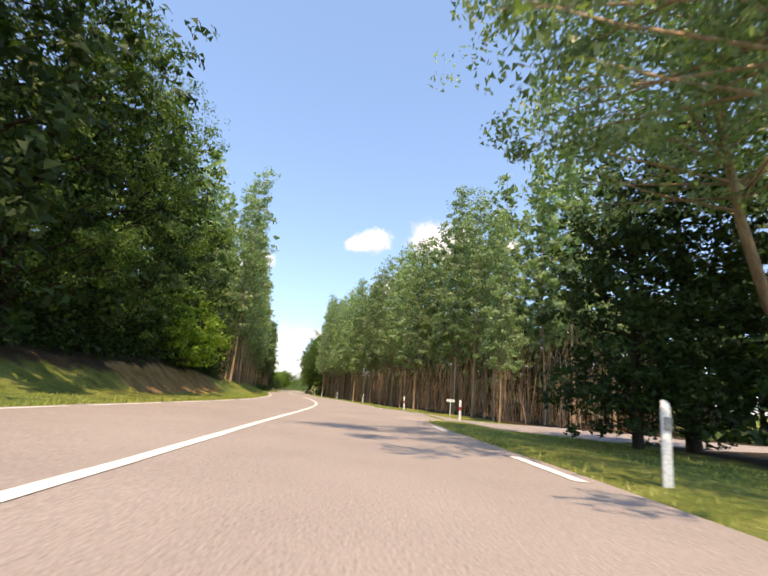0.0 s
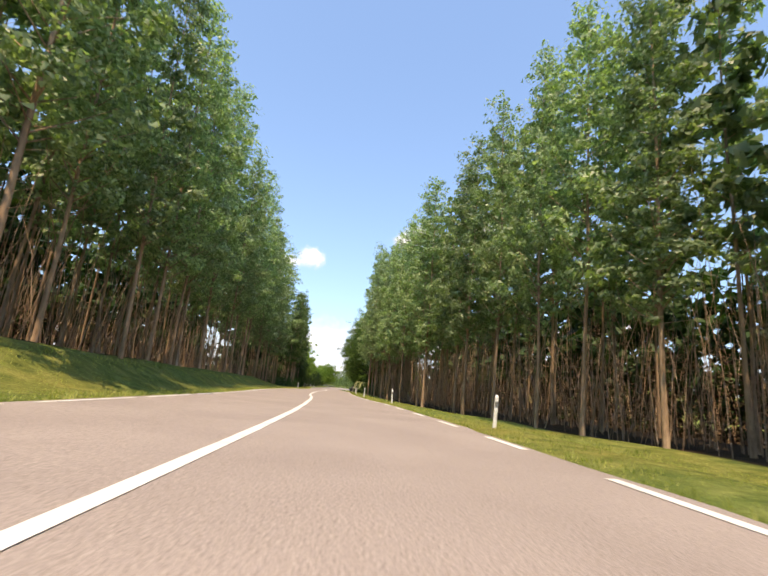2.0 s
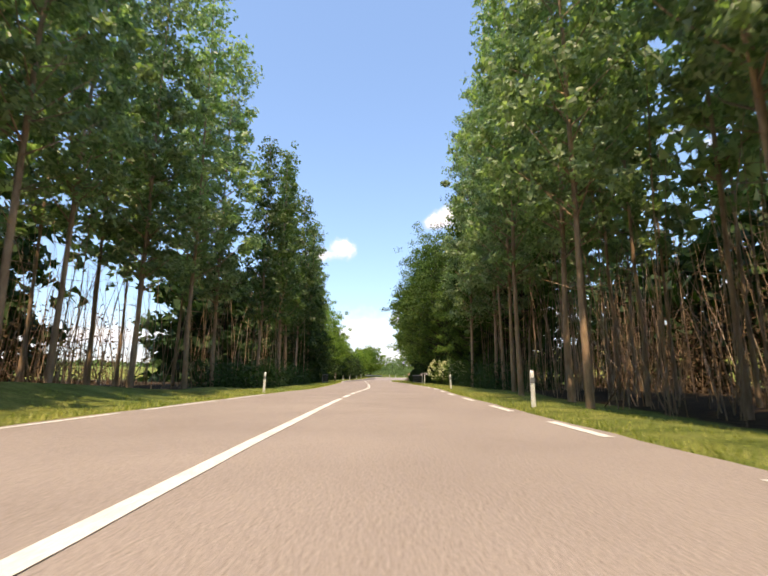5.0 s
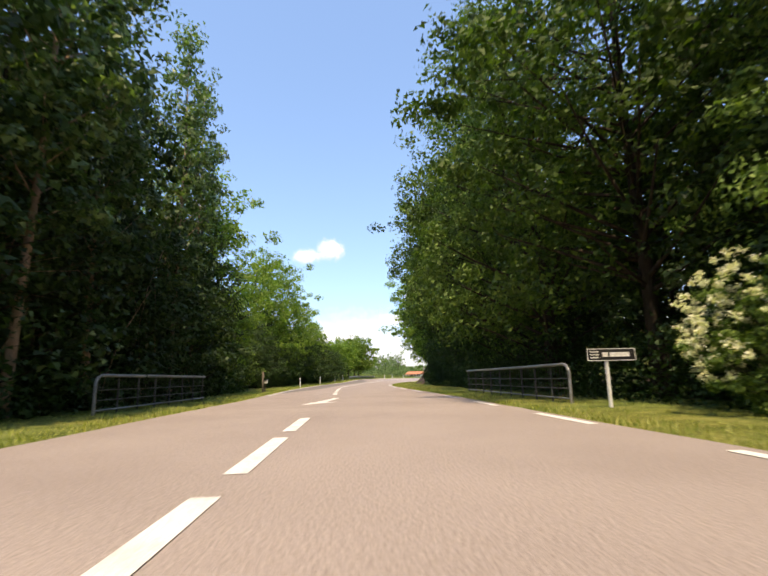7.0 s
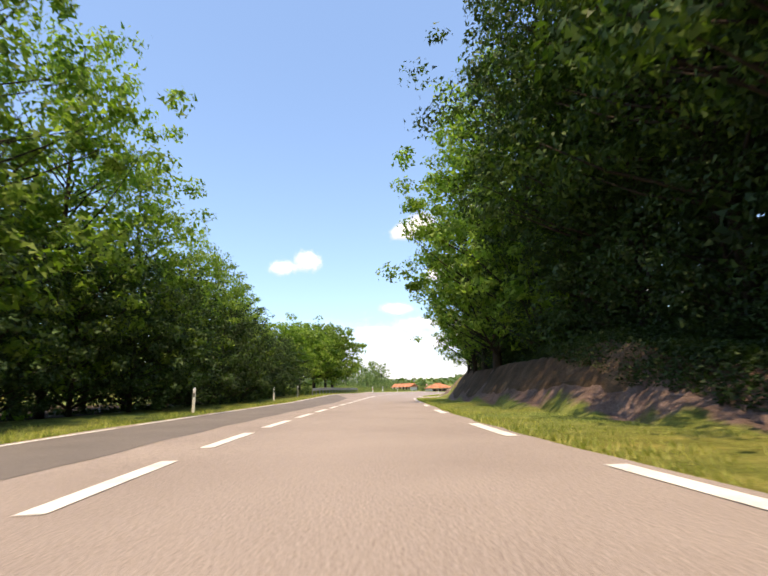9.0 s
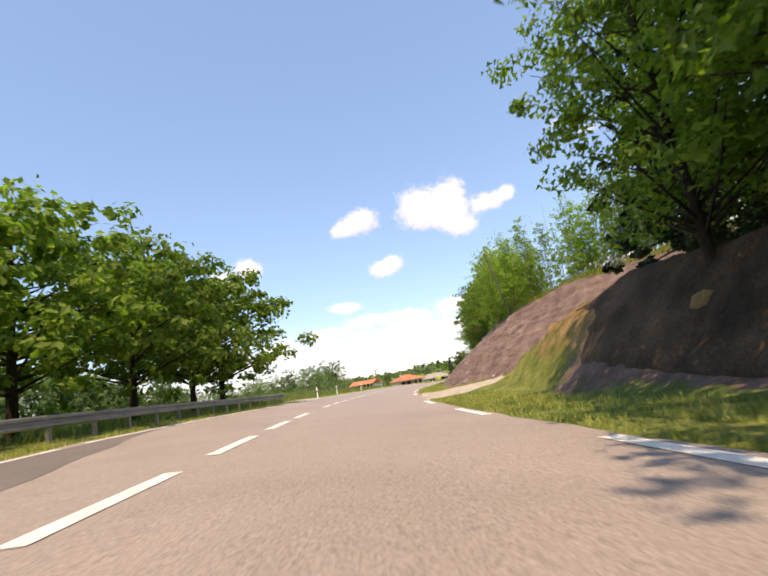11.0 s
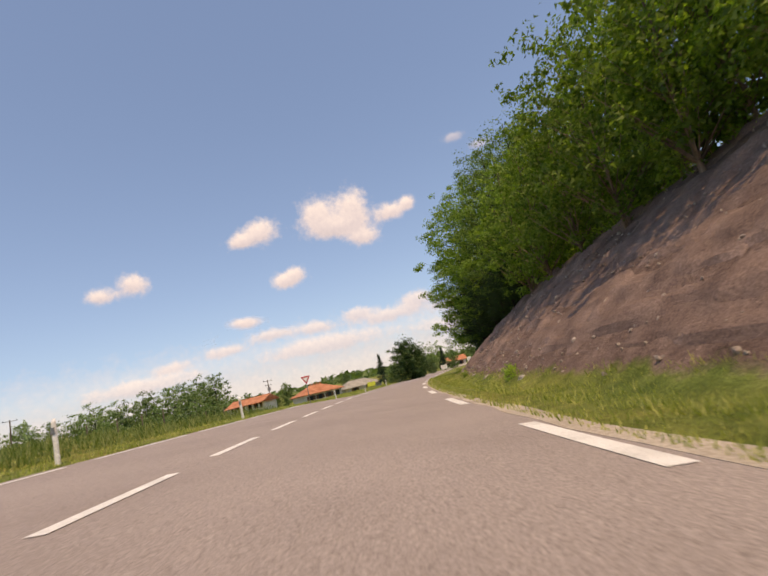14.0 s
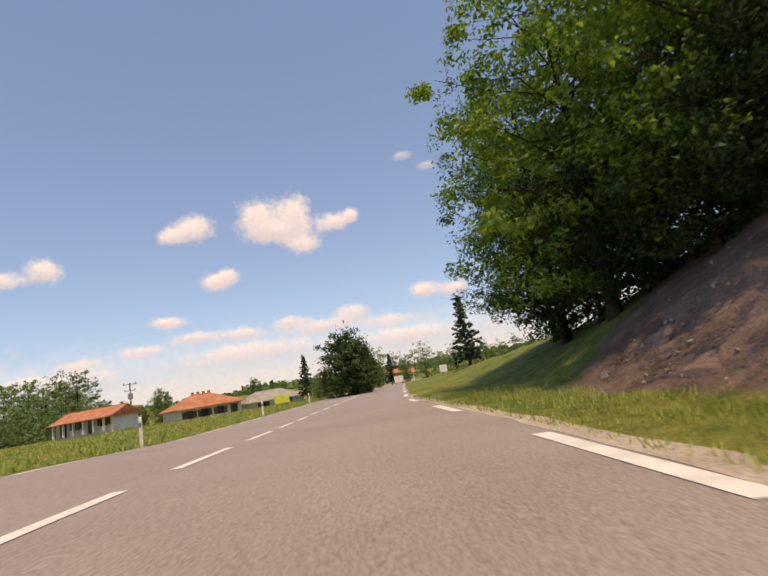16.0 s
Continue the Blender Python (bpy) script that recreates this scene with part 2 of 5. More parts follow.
def station(x, y):
    """Station and offset of world points."""
    x, y = np.ravel(x), np.ravel(y)
    s, a = np.empty(len(x)), np.empty(len(x))
    for i in range(0, len(x), 4000):
        dx, dy = x[i:i + 4000, None] - AX[None, ::2, 0], y[i:i + 4000, None] - AX[None, ::2, 1]
        k = np.argmin(dx * dx + dy * dy, 1) * 2
        j = np.arange(len(k))
        ox, oy = dx[j, k // 2], dy[j, k // 2]
        s[i:i + 4000] = AS[k] + ox * TAN[k, 0] + oy * TAN[k, 1]
        a[i:i + 4000] = ox * NRM[k, 0] + oy * NRM[k, 1]
    return s, a


def left_w(s):
    return table(s, (-200, 4.6), (110, 4.5), (140, 3.5), (175, 3.5), (195, 3.9), (235, 4.2), (255, 4.3), (285, 4.2), (300, 3.9), (312, 3.7), (328, 3.4), (338, 3.5), (344, 4.6), (700, 4.7))


def right_w(s):
    return table(s, (-200, 4.9), (240, 4.9), (260, 4.75), (700, 4.7))


def bank(s):
    return table(s, (-200, 0.004), (205, 0.0), (235, -0.03), (254, -0.084), (262, -0.09), (300, -0.089), (314, -0.087), (330, -0.08), (352, -0.012), (400, -0.004), (600, 0.0))


def smooth(lo, hi, v):
    t = np.clip((v - lo) / (hi - lo), 0, 1)
    return t * t * (3 - 2 * t)


def road_z(s, a):
    return bank(s) * (a - table(s, (240, 2.6), (262, 2.75), (310, 2.85), (335, 2.6))) - 0.25 * smooth(333, 362, s)


def ground_z(s, a):
    """Height of the ground at a station and offset."""
    s, a = np.asarray(s, float), np.asarray(a, float)
    z = road_z(s, np.clip(a, -5.0, 6.5))
    fade = 1 - 0.75 * smooth(8, 40, np.abs(a))
    z = z * fade
    wob = 0.12 * np.sin(s * 0.31 + a * 0.7) * np.sin(a * 0.43 - s * 0.17) * smooth(6, 12, np.abs(a))
    # right: plantation a little below the road
    z = z - 0.3 * smooth(6.5, 10, a) * (1 - smooth(120, 140, s))
    # right: earth bank under the hedge, then the cutting
    foot = table(s, (205, 9.0), (215, 8.2), (250, 8.6), (268, 8.8), (280, 8.2), (290, 7.6), (300, 7.2), (335, 7.2), (350, 8.4), (400, 9.0))
    high = table(s, (203, 0.0), (215, 2.0), (245, 2.5), (256, 3.2), (261, 3.0), (266, 0.8), (268, 0.0))
    bankz = np.clip((a - foot) * 1.35, 0, high)
    # a track climbs to the right in front of the cutting
    z = z + np.where(a > 0, 0.10 * np.clip(a - 6.5, 0, 12), 0) * smooth(258, 266, s) * (1 - smooth(278, 292, s))
    back = np.maximum(0, (285 - s) * 0.5)
    top = table(s, (262, 5.4), (284, 5.5), (300, 5.6), (322, 5.3), (343, 5.0), (358, 2.4), (380, 1.6), (420, 0.4))
    grade = table(s, (300, 0.78), (326, 0.75), (343, 0.70), (356, 0.34), (420, 0.2))
    cut = np.clip((a - foot - back) * grade, 0, top)
    w = smooth(256, 260, s)
    rise = np.maximum(bankz, cut * w)
    rise = rise + 0.10 * np.clip(a - 20, 0, 60) * smooth(205, 225, s) * (1 - smooth(360, 430, s))
    z = z + np.where(a > 0, rise, 0)
    # left: grass bank below the plantation
    lb = table(s, (-60, 1.2), (0, 1.4), (20, 1.6), (32, 2.2), (42, 2.0), (50, 1.4), (110, 1.2), (132, 0.1))
    lf = table(s, (0, 7.2), (20, 7.6), (34, 7.8), (48, 7.0), (60, 6.0), (130, 5.6))
    z = z + np.where(a < 0, lb * smooth(0, 3.4, -a - lf), 0)
    # left: a gentle hillside beyond the road
    z = z + np.where(a < -6.0, 1.0, 0.0) * 4.6 * (1 - np.exp(-np.clip(-6.0 - a, 0, 400) * table(s, (240, 0.0), (258, 0.014), (316, 0.026), (334, 0.008), (350, 0.0012), (432, 0.0012), (455, 0.03), (520, 0.02))))
    far = np.hypot(*(np.array(at(s, a)) - np.array([[-45.0], [300.0]]).reshape(2, *([1] * np.ndim(s))))) if np.ndim(s) else 0.0
    z = z + 26.0 * smooth(500, 1500, far)
    return z + wob


def ground_at(x, y):
    s, a = station(x, y)
    return ground_z(s, a)


# ---------------------------------------------------------------- the ground, one sheet
def ground_material():
    m, n, l, b = node_mat("ground", 0.95, 0.1)
    fine, mid, big = noise_node(n, l, 11.0, 6, 0.65), noise_node(n, l, 1.3, 5), noise_node(n, l, 0.12, 4)
    turf = ramp_node(n, l, mid.outputs[0], [(0.3, (0.11, 0.14, 0.035)), (0.5, (0.19, 0.215, 0.06)), (0.72, (0.30, 0.30, 0.10))])
    dry = ramp_node(n, l, big.outputs[0], [(0.4, (0.85, 1.0, 0.9)), (0.65, (1.25, 1.1, 0.95))])
    col = mix_rgb(n, l, 1.0, turf.outputs[0], dry.outputs[0], "MULTIPLY")
    for key, stops in (("litter", [(0.3, (0.04, 0.028, 0.018)), (0.55, (0.07, 0.048, 0.03)), (0.75, (0.11, 0.08, 0.05))]),
                       ("bare", [(0.3, (0.125, 0.084, 0.070)), (0.5, (0.20, 0.137, 0.115)), (0.72, (0.29, 0.205, 0.172))]),
                       ("clay", [(0.3, (0.20, 0.12, 0.045)), (0.5, (0.33, 0.20, 0.08)), (0.72, (0.44, 0.30, 0.14))]),
                       ("gravel", [(0.3, (0.42, 0.35, 0.275)), (0.5, (0.56, 0.48, 0.39)), (0.72, (0.66, 0.58, 0.485))])):
        at_node, add, ca = n.new("ShaderNodeAttribute"), n.new("ShaderNodeMath"), n.new("ShaderNodeMath")
        at_node.attribute_name = key
        add.operation, add.inputs[1].default_value = "MULTIPLY_ADD", 0.9
        l.new(mid.outputs[0], add.inputs[0])
        sub = n.new("ShaderNodeMath")
        sub.operation, sub.inputs[1].default_value = "SUBTRACT", 0.45
        l.new(at_node.outputs["Fac"], sub.inputs[0])
        l.new(sub.outputs[0], add.inputs[2])
        ca.operation, ca.use_clamp = "MULTIPLY_ADD", True
        ca.inputs[1].default_value, ca.inputs[2].default_value = 4.0, -1.5
        l.new(add.outputs[0], ca.inputs[0])
        c = ramp_node(n, l, mid.outputs[0], stops)
        col = mix_rgb(n, l, ca.outputs[0], col, c.outputs[0])
    grain = ramp_node(n, l, fine.outputs[0], [(0.25, (0.6, 0.6, 0.6)), (0.75, (1.3, 1.3, 1.3))])
    dust = noise_node(n, l, 34.0, 3, 0.7)
    speck = ramp_node(n, l, dust.outputs[0], [(0.3, (0.62, 0.62, 0.62)), (0.6, (1.05, 1.05, 1.05)), (0.74, (1.75, 1.7, 1.62))])
    l.new(mix_rgb(n, l, 1.0, mix_rgb(n, l, 1.0, col, grain.outputs[0], "MULTIPLY"), speck.outputs[0], "MULTIPLY"), b.inputs["Base Color"])
    bump_in(n, l, b, fine.outputs[0], 0.9, 0.12)
    return m


def stretch_axis(lo, hi, step, reach):
    mid = np.arange(lo, hi + step, step)
    out, d, v = [], step, 0.0
    while v < reach:
        d *= 1.22
        v += d
        out.append(v)
    out = np.array(out)
    return np.r_[lo - out[::-1], mid, mid[-1] + out]


def build_ground():
    xs, ys = stretch_axis(-64, 4, 0.9, 2600), stretch_axis(-20, 380, 1.3, 2600)
    gx, gy = np.meshgrid(xs, ys)
    s, a = station(gx, gy)
    z = ground_z(s, a)
    out = np.maximum(a - right_w(s), -a - left_w(s))
    z = z - np.where((s > -158) & (s < 690), 0.08 * (1 - smooth(-0.7, 0.55, out)), 0) + 0.05 * smooth(0.5, 1.4, out) * (1 - smooth(2.5, 5, out))
    idx = np.arange(gx.size).reshape(gx.shape)
    f = np.stack([idx[:-1, :-1], idx[:-1, 1:], idx[1:, 1:], idx[1:, :-1]], -1).reshape(-1, 4)
    me = np_mesh("ground", np.stack([gx.ravel(), gy.ravel(), z], 1), f, ground_material(), True)
    wood_r = smooth(8.5, 10.5, a - table(s, (0, 6), (40, 5.5), (60, 3.5), (90, 1), (250, 0))) * (1 - smooth(200, 212, s))
    wood_l = smooth(8.5, 10.5, -a) * (1 - smooth(236, 246, s))
    hedge = smooth(7.9, 8.6, a) * smooth(203, 210, s) * (1 - smooth(254, 262, s)) * (1 - smooth(14, 16, a))
    back = np.maximum(0, (285 - s) * 0.5)
    slope = smooth(7.0, 8.0, a - back) * smooth(256, 260, s) * (1 - smooth(342, 350, s - 0.5 * (a - 9))) * (1 - smooth(15.4, 17.0, a - back))
    clay = smooth(7.4, 8.2, -a) * (1 - smooth(9.6, 10.6, -a)) * smooth(22, 26, s) * (1 - smooth(42, 45, s))
    clay2 = 0.62 * smooth(8.6, 10, a) * smooth(244, 250, s) * (1 - smooth(262, 266, s)) * (1 - smooth(15, 17, a))
    trk = smooth(0, 1.6, s - (265.5 + 0.7 * (a - 5.4))) * (1 - smooth(-3.0, -0.8, s - (272.7 + 3.0 * (13.4 - a)))) * (1 - smooth(277, 280, s)) * smooth(4.8, 5.4, a) * (1 - smooth(18, 22, a))
    apron = smooth(4.8, 5.4, a) * (1 - smooth(6.6, 7.2, a)) * smooth(274, 276, s) * (1 - smooth(279, 283, s))
    lay = smooth(4.3, 4.7, -a) * (1 - smooth(6.4, 7.4, -a)) * smooth(281, 283, s) * (1 - smooth(288, 291, s))
    for key, val in (("litter", np.maximum(wood_r, wood_l) * (1 - smooth(38, 46, np.abs(a)))), ("bare", np.maximum(slope, hedge)), ("clay", np.maximum(clay, clay2)),
                     ("gravel", np.maximum(np.maximum(trk, apron), lay))):
        me.attributes.new(key, "FLOAT", "POINT").data.foreach_set("value", np.clip(val, 0, 1).astype(np.float32))
    tagged(put("ground", me), "grassy roadside ground with earth banks and leaf litter", "ground", kind="structure")


build_ground()


# ---------------------------------------------------------------- the raw earth of the cutting, with ledges and gullies
def patchwork(u, v, seed):
    """Smooth value noise between -1 and 1 over two coordinates."""
    g = np.random.default_rng(seed).uniform(-1, 1, (64, 64))
    iu, iv = np.floor(u).astype(int), np.floor(v).astype(int)
    fu, fv = u - iu, v - iv
    fu, fv = fu * fu * (3 - 2 * fu), fv * fv * (3 - 2 * fv)
    at_ = lambda i, j: g[i % 64, j % 64]
    return (at_(iu, iv) * (1 - fu) + at_(iu + 1, iv) * fu) * (1 - fv) + (at_(iu, iv + 1) * (1 - fu) + at_(iu + 1, iv + 1) * fu) * fv


def earth_cutting(s0, s1, u0, u1, back, edge_of, soil, broken, name, label):
    """A fine sheet of broken earth over a slope. back: how far the slope steps back from the road; edge_of: where it shows, 0 to 1."""
    ss, uu = np.meshgrid(np.arange(s0, s1, 0.24), np.arange(u0, u1, 0.17), indexing="ij")
    aa = uu + back(ss)
    z = ground_z(ss.ravel(), aa.ravel()).reshape(ss.shape)
    ledge = np.tanh(2.6 * patchwork(ss / 3.1, z / 0.42 + 0.1 * ss, 5)) * 0.075 + np.tanh(2.2 * patchwork(ss / 1.1, z / 0.17, 6)) * 0.045
    rough = patchwork(ss / 0.45, uu / 0.4, 7) * 0.045 - 0.10 * np.clip(patchwork(ss / 1.6, uu / 9.0, 8) - 0.45, 0, 1)
    edge = edge_of(ss, uu, aa)
    out = (ledge * broken + rough + 0.07) * edge - 0.25 * (1 - edge)
    x, y = at(ss.ravel(), (aa - 0.55 * out).ravel())
    v = np.stack([x, y, (z + 0.75 * out).ravel()], 1)
    idx = np.arange(ss.size).reshape(ss.shape)
    f = np.stack([idx[:-1, :-1], idx[:-1, 1:], idx[1:, 1:], idx[1:, :-1]], -1).reshape(-1, 4)
    f = f[(edge.ravel()[f] > 0.02).any(1)]
    tagged(put(name, np_mesh(name, v, f, soil, False)), label, "cutting", kind="structure")


# bank soil: reddish brown earth, darkened to paint in the hedge trees' shade
BANK_EARTH_SHADE = two_scale("shaded_bank_earth", (0.05, 0.036, 0.024), (0.095, 0.062, 0.04), (0.15, 0.10, 0.062), 0.7, 14.0, 0.95, 0.1, 0.9, 0.05, con=(0.5, 1.5))
CUT_EARTH = two_scale("cut_earth", (0.135, 0.092, 0.078), (0.205, 0.143, 0.12), (0.29, 0.207, 0.173), 0.9, 17.0, 0.95, 0.1, 0.9, 0.05, con=(0.5, 1.5))
earth_cutting(262, 352, 7.2, 15.6, lambda s: np.maximum(0, (285 - s) * 0.5),
              lambda s, u, a: smooth(7.5, 8.1, u) * (1 - smooth(14.9, 15.5, u)) * smooth(262, 265, s) * (1 - smooth(340, 348, s - 0.5 * (a - 9))), CUT_EARTH, 1.0, "earth_cutting", "bare reddish brown earth cutting with ledges")
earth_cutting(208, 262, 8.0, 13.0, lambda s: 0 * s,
              lambda s, u, a: smooth(8.3, 8.9, u) * (1 - smooth(12.2, 12.8, u)) * smooth(209, 214, s) * (1 - smooth(256, 261, s)), BANK_EARTH_SHADE, 0.35, "earth_bank", "steep bare earth bank below the hedge trees")


# ---------------------------------------------------------------- the road
def ribbon(s0, s1, a0, a1, lift, step=1.0, cols=1, skirt=0.0):
    """Vertices and quads of a strip that follows the road; a0 and a1 are offsets, or functions of the station."""
    s = np.linspace(s0, s1, max(2, int((s1 - s0) / step) + 1))
    lo, hi = (f(s) if callable(f) else np.full(len(s), float(f)) for f in (a0, a1))
    rows = []
    for k in range(cols + 1):
        a = lo + (hi - lo) * k / cols
        x, y = at(s, a)
        rows.append(np.stack([x, y, road_z(s, a) + lift], 1))
    if skirt:
        for k, side in ((0, -1), (len(rows) - 1, 1)):
            r = rows[k].copy()
            r[:, 2] -= skirt
            rows.insert(0 if side < 0 else len(rows), r)
    v = np.stack(rows, 1)
    idx = np.arange(v.shape[0] * v.shape[1]).reshape(v.shape[:2])
    f = np.stack([idx[:-1, :-1], idx[:-1, 1:], idx[1:, 1:], idx[1:, :-1]], -1).reshape(-1, 4)
    return v.reshape(-1, 3), f


def ragged(width, amp, seed):
    r = np.random.default_rng(seed)
    grid, val = np.arange(-200, 800, 0.8), r.normal(size=1250) * amp
    return lambda s: width(s) + np.interp(s, grid, val)


road = tagged(put("road", np_mesh("road", *ribbon(-155, 680, lambda s: -ragged(left_w, 0.05, 4)(s) - 0.28, lambda s: ragged(right_w, 0.05, 5)(s) + 0.28, 0.0, 0.8, 8, 0.2), ASPHALT)),
              "worn pinkish grey asphalt country road", "road", kind="structure")

MARK = 0.008
put("asphalt_patch", np_mesh("asphalt_patch", *ribbon(186, 258, lambda s: -left_w(s) + 0.12, lambda s: table(s, (186, -3.4), (196, -1.7), (206, -1.25), (235, -1.1), (246, -1.5), (258, -4.4)) + 0.06 * np.sin(s * 1.7), 0.004, 0.8, 4), ASPHALT_DARK, True), road, None, "darker fresh asphalt patch in the oncoming lane")


def mark(s0, s1, a0, a1):
    put("lane_marking", np_mesh("lane_marking", *ribbon(s0, s1, a0, a1, MARK, 1.0, 1), PAINT), road)


for s0, s1 in ((-120, 27.9), (29.0, 32.6), (33.4, 126)):
    mark(s0, s1, lambda s: ragged(lambda q: 0 * q - 0.09, 0.008, 7)(s), lambda s: ragged(lambda q: 0 * q + 0.09, 0.008, 8)(s))
ENDS = [*np.arange(129.8, 166, 3.5), *np.arange(182.6, 264, 4.07), *np.arange(267.7, 470, 4.155)]
for end in ENDS:
    w = 0.11 if end < 260 else 0.085
    mark(end - 2.65, end, -w, w)
for start in [-20, -9, 5.7, 14.0, *np.arange(35.1, 176, 5.28)]:
    mark(start, start + 2.4, lambda s: right_w(s) - 0.09, lambda s: right_w(s) + 0.09)
for start in [*np.arange(181.5, 210, 6.85), *np.arange(218.1, 264, 8.5), *np.arange(276.2, 480, 8.45)]:
    mark(start, start + 3.4, lambda s: right_w(s) - 0.12, lambda s: right_w(s) + 0.12)
for start in np.arange(-60, 480, 5.6):
    if not 126 < start < 178:
        mark(start, start + (4.6 if 250 > start or start > 300 else 5.3), lambda s: -left_w(s) - 0.07, lambda s: -left_w(s) + 0.07)


def arrow_marking():
    """A lane-return arrow that bends to the right ahead of the broken line."""
    bm = bmesh.new()
    def strip(pairs):
        prev = None
        for s, a0, a1 in pairs:
            (x0, y0), (x1, y1) = at(s, a0), at(s, a1)
            row = [bm.verts.new((x0, y0, road_z(s, a0) + MARK)), bm.verts.new((x1, y1, road_z(s, a1) + MARK))]
            if prev:
                bm.faces.new([prev[0], prev[1], row[1], row[0]])
            prev = row
    strip([(170.3, -0.72, -0.66), (170.9, -0.62, -0.30), (171.6, -0.55, 0.28), (171.8, -0.60, 0.42)])
    strip([(171.8, -0.38, 0.02), (172.6, -0.34, 0.05), (173.6, -0.14, 0.18), (174.6, 0.04, 0.30), (175.4, 0.10, 0.34)])
    part("lane_arrow", bm, PAINT, road, "white painted lane arrow")


arrow_marking()


# ---------------------------------------------------------------- trees
def make_tree(seed, height, base, profile, limbs, rise, count, leaf, spread, girth, leaf_mat_, bark, sides=6, twigs=0, up=0.4, lean=0.02, inner=0.25, single=True):
    """Meshes of a tapered trunk with limbs, and of a crown of single leaves along those limbs. profile: crown radius by 0..1 up the crown."""
    rng = np.random.default_rng(seed)
    zs = np.linspace(0, height * 0.97, 9)
    drift = np.cumsum(rng.normal(size=(9, 2)) * height * lean * 0.12, 0)
    drift -= drift[0]
    spine = np.c_[drift, zs]
    on = lambda z: np.array([np.interp(z, zs, spine[:, 0]), np.interp(z, zs, spine[:, 1]), z])
    thick = lambda z: girth * (1 - 0.9 * min(1, z / height)) * (1.25 if z < 0.3 else 1.0)
    lines = [[(p, thick(p[2])) for p in spine]]
    lines[0].insert(0, (np.array([0, 0, -0.4]), girth * 1.6))
    pts = []
    az = rng.uniform(0, 6.28)
    weights = []
    segs = []
    for i in range(limbs):
        t = (i + rng.uniform(0, 1)) / limbs
        z0 = base + (height - base) * t * 0.97
        az += 2.4 + rng.normal() * 0.4
        r = max(0.25, profile(t) * rng.uniform(0.7, 1.12))
        o = on(max(0.2 * height * 0.2, z0 - r * rise * 0.7))
        d = np.array([math.cos(az), math.sin(az), 0.0])
        mid = o + d * r * 0.5 + np.array([0, 0, r * rise * 0.42])
        tip = o + d * r + np.array([0, 0, r * rise * rng.uniform(0.75, 1.1)])
        lr = min(thick(o[2]) * 0.55, 0.012 + 0.018 * r)
        lines.append([(o, lr * 0.85), (mid, lr * 0.45), (mid + (tip - mid) * 0.6, lr * 0.15)])
        segs.append((o, mid, tip))
        weights.append(r + 0.3)
    weights = np.array(weights) / sum(weights)
    # leaves gather in tufts along each limb; those of a tuft face outward, so that it is bright above and dark below
    tufts = 5
    o, m_, t_ = (np.repeat(np.array([sg[k] for sg in segs]), tufts, 0) for k in range(3))
    u = (inner + (1 - inner) * np.tile((np.arange(tufts) + 0.5) / tufts, limbs) + rng.normal(size=limbs * tufts) * 0.05).clip(0, 1.05)
    heart = np.where((u < 0.5)[:, None], o + (m_ - o) * (u * 2)[:, None], m_ + (t_ - m_) * (u * 2 - 1)[:, None])
    heart = heart + rng.normal(size=heart.shape) * spread * 0.75
    heavy = np.repeat(weights, tufts) * rng.uniform(0.35, 1.5, limbs * tufts) * (0.5 + u)
    which = rng.choice(limbs * tufts, count, p=heavy / heavy.sum())
    way = rng.normal(size=(count, 3))
    way /= np.linalg.norm(way, axis=1)[:, None]
    ball = spread * 0.95 * rng.uniform(0.6, 1.3, limbs * tufts)[which][:, None] * rng.uniform(0, 1, (count, 1)) ** 0.45
    c = heart[which] + way * ball * np.array([1.0, 1.0, 0.62])
    c[:, 2] = np.maximum(c[:, 2], 0.15)
    side = c - np.array([0, 0, 1.0]) * c[:, 2:]
    face = way * 0.75 + side / (np.linalg.norm(side, axis=1)[:, None] + 1e-6) * 0.35
    for _ in range(twigs):
        z0, a_ = rng.uniform(0.12 * height, base * 1.15), rng.uniform(0, 6.28)
        o, r = on(z0), rng.uniform(0.5, 1.8)
        lines.append([(o, 0.016), (o + np.array([math.cos(a_) * r, math.sin(a_) * r, r * rng.uniform(-0.1, 0.5)]), 0.004)])
    tv, tf = tubes(lines[:1], sides + 1)
    bv, bf = tubes(lines[1:], 3)
    tv, tf = np.concatenate([tv, bv]), np.concatenate([tf, bf + len(tv)])
    trunk = np_mesh("trunk", tv, tf, bark, True)
    lv, lf_ = leaves(rng, c, leaf, up, face, single)
    return trunk, np_mesh("crown", lv, lf_, leaf_mat_)


def tree_thing(name, meshes, x, y, z, label, category="tree", group="", turn=0.0, size=1.0, squash=1.0):
    top = new(name)
    put("trunk", meshes[0], top)
    put("crown", meshes[1], top)
    top.matrix_basis = pose(x, y, z, 0, 0, turn) @ Matrix.Diagonal((size * squash, size * squash, size, 1))
    return tagged(top, label, category, group)


def poplar_profile(w):
    return lambda t: w * (0.7 + 1.2 * t if t < 0.25 else 1.0) * (1 - t) ** 0.75 + 0.22


def round_profile(w):
    return lambda t: w * math.sqrt(max(0.05, 1 - (2 * t - 0.75) ** 2 / 1.6))


def cone_profile(w):
    return lambda t: w * (1 - t) + 0.15


POPLAR = [make_tree(10 + i, 25.0, 6.0 + 0.7 * i, poplar_profile(2.6 + 0.25 * i), 60, 1.0, 10500, 0.205, 0.60, 0.115, LEAF_POPLAR, BARK_PALE, 5, 18, 0.25) for i in range(4)]
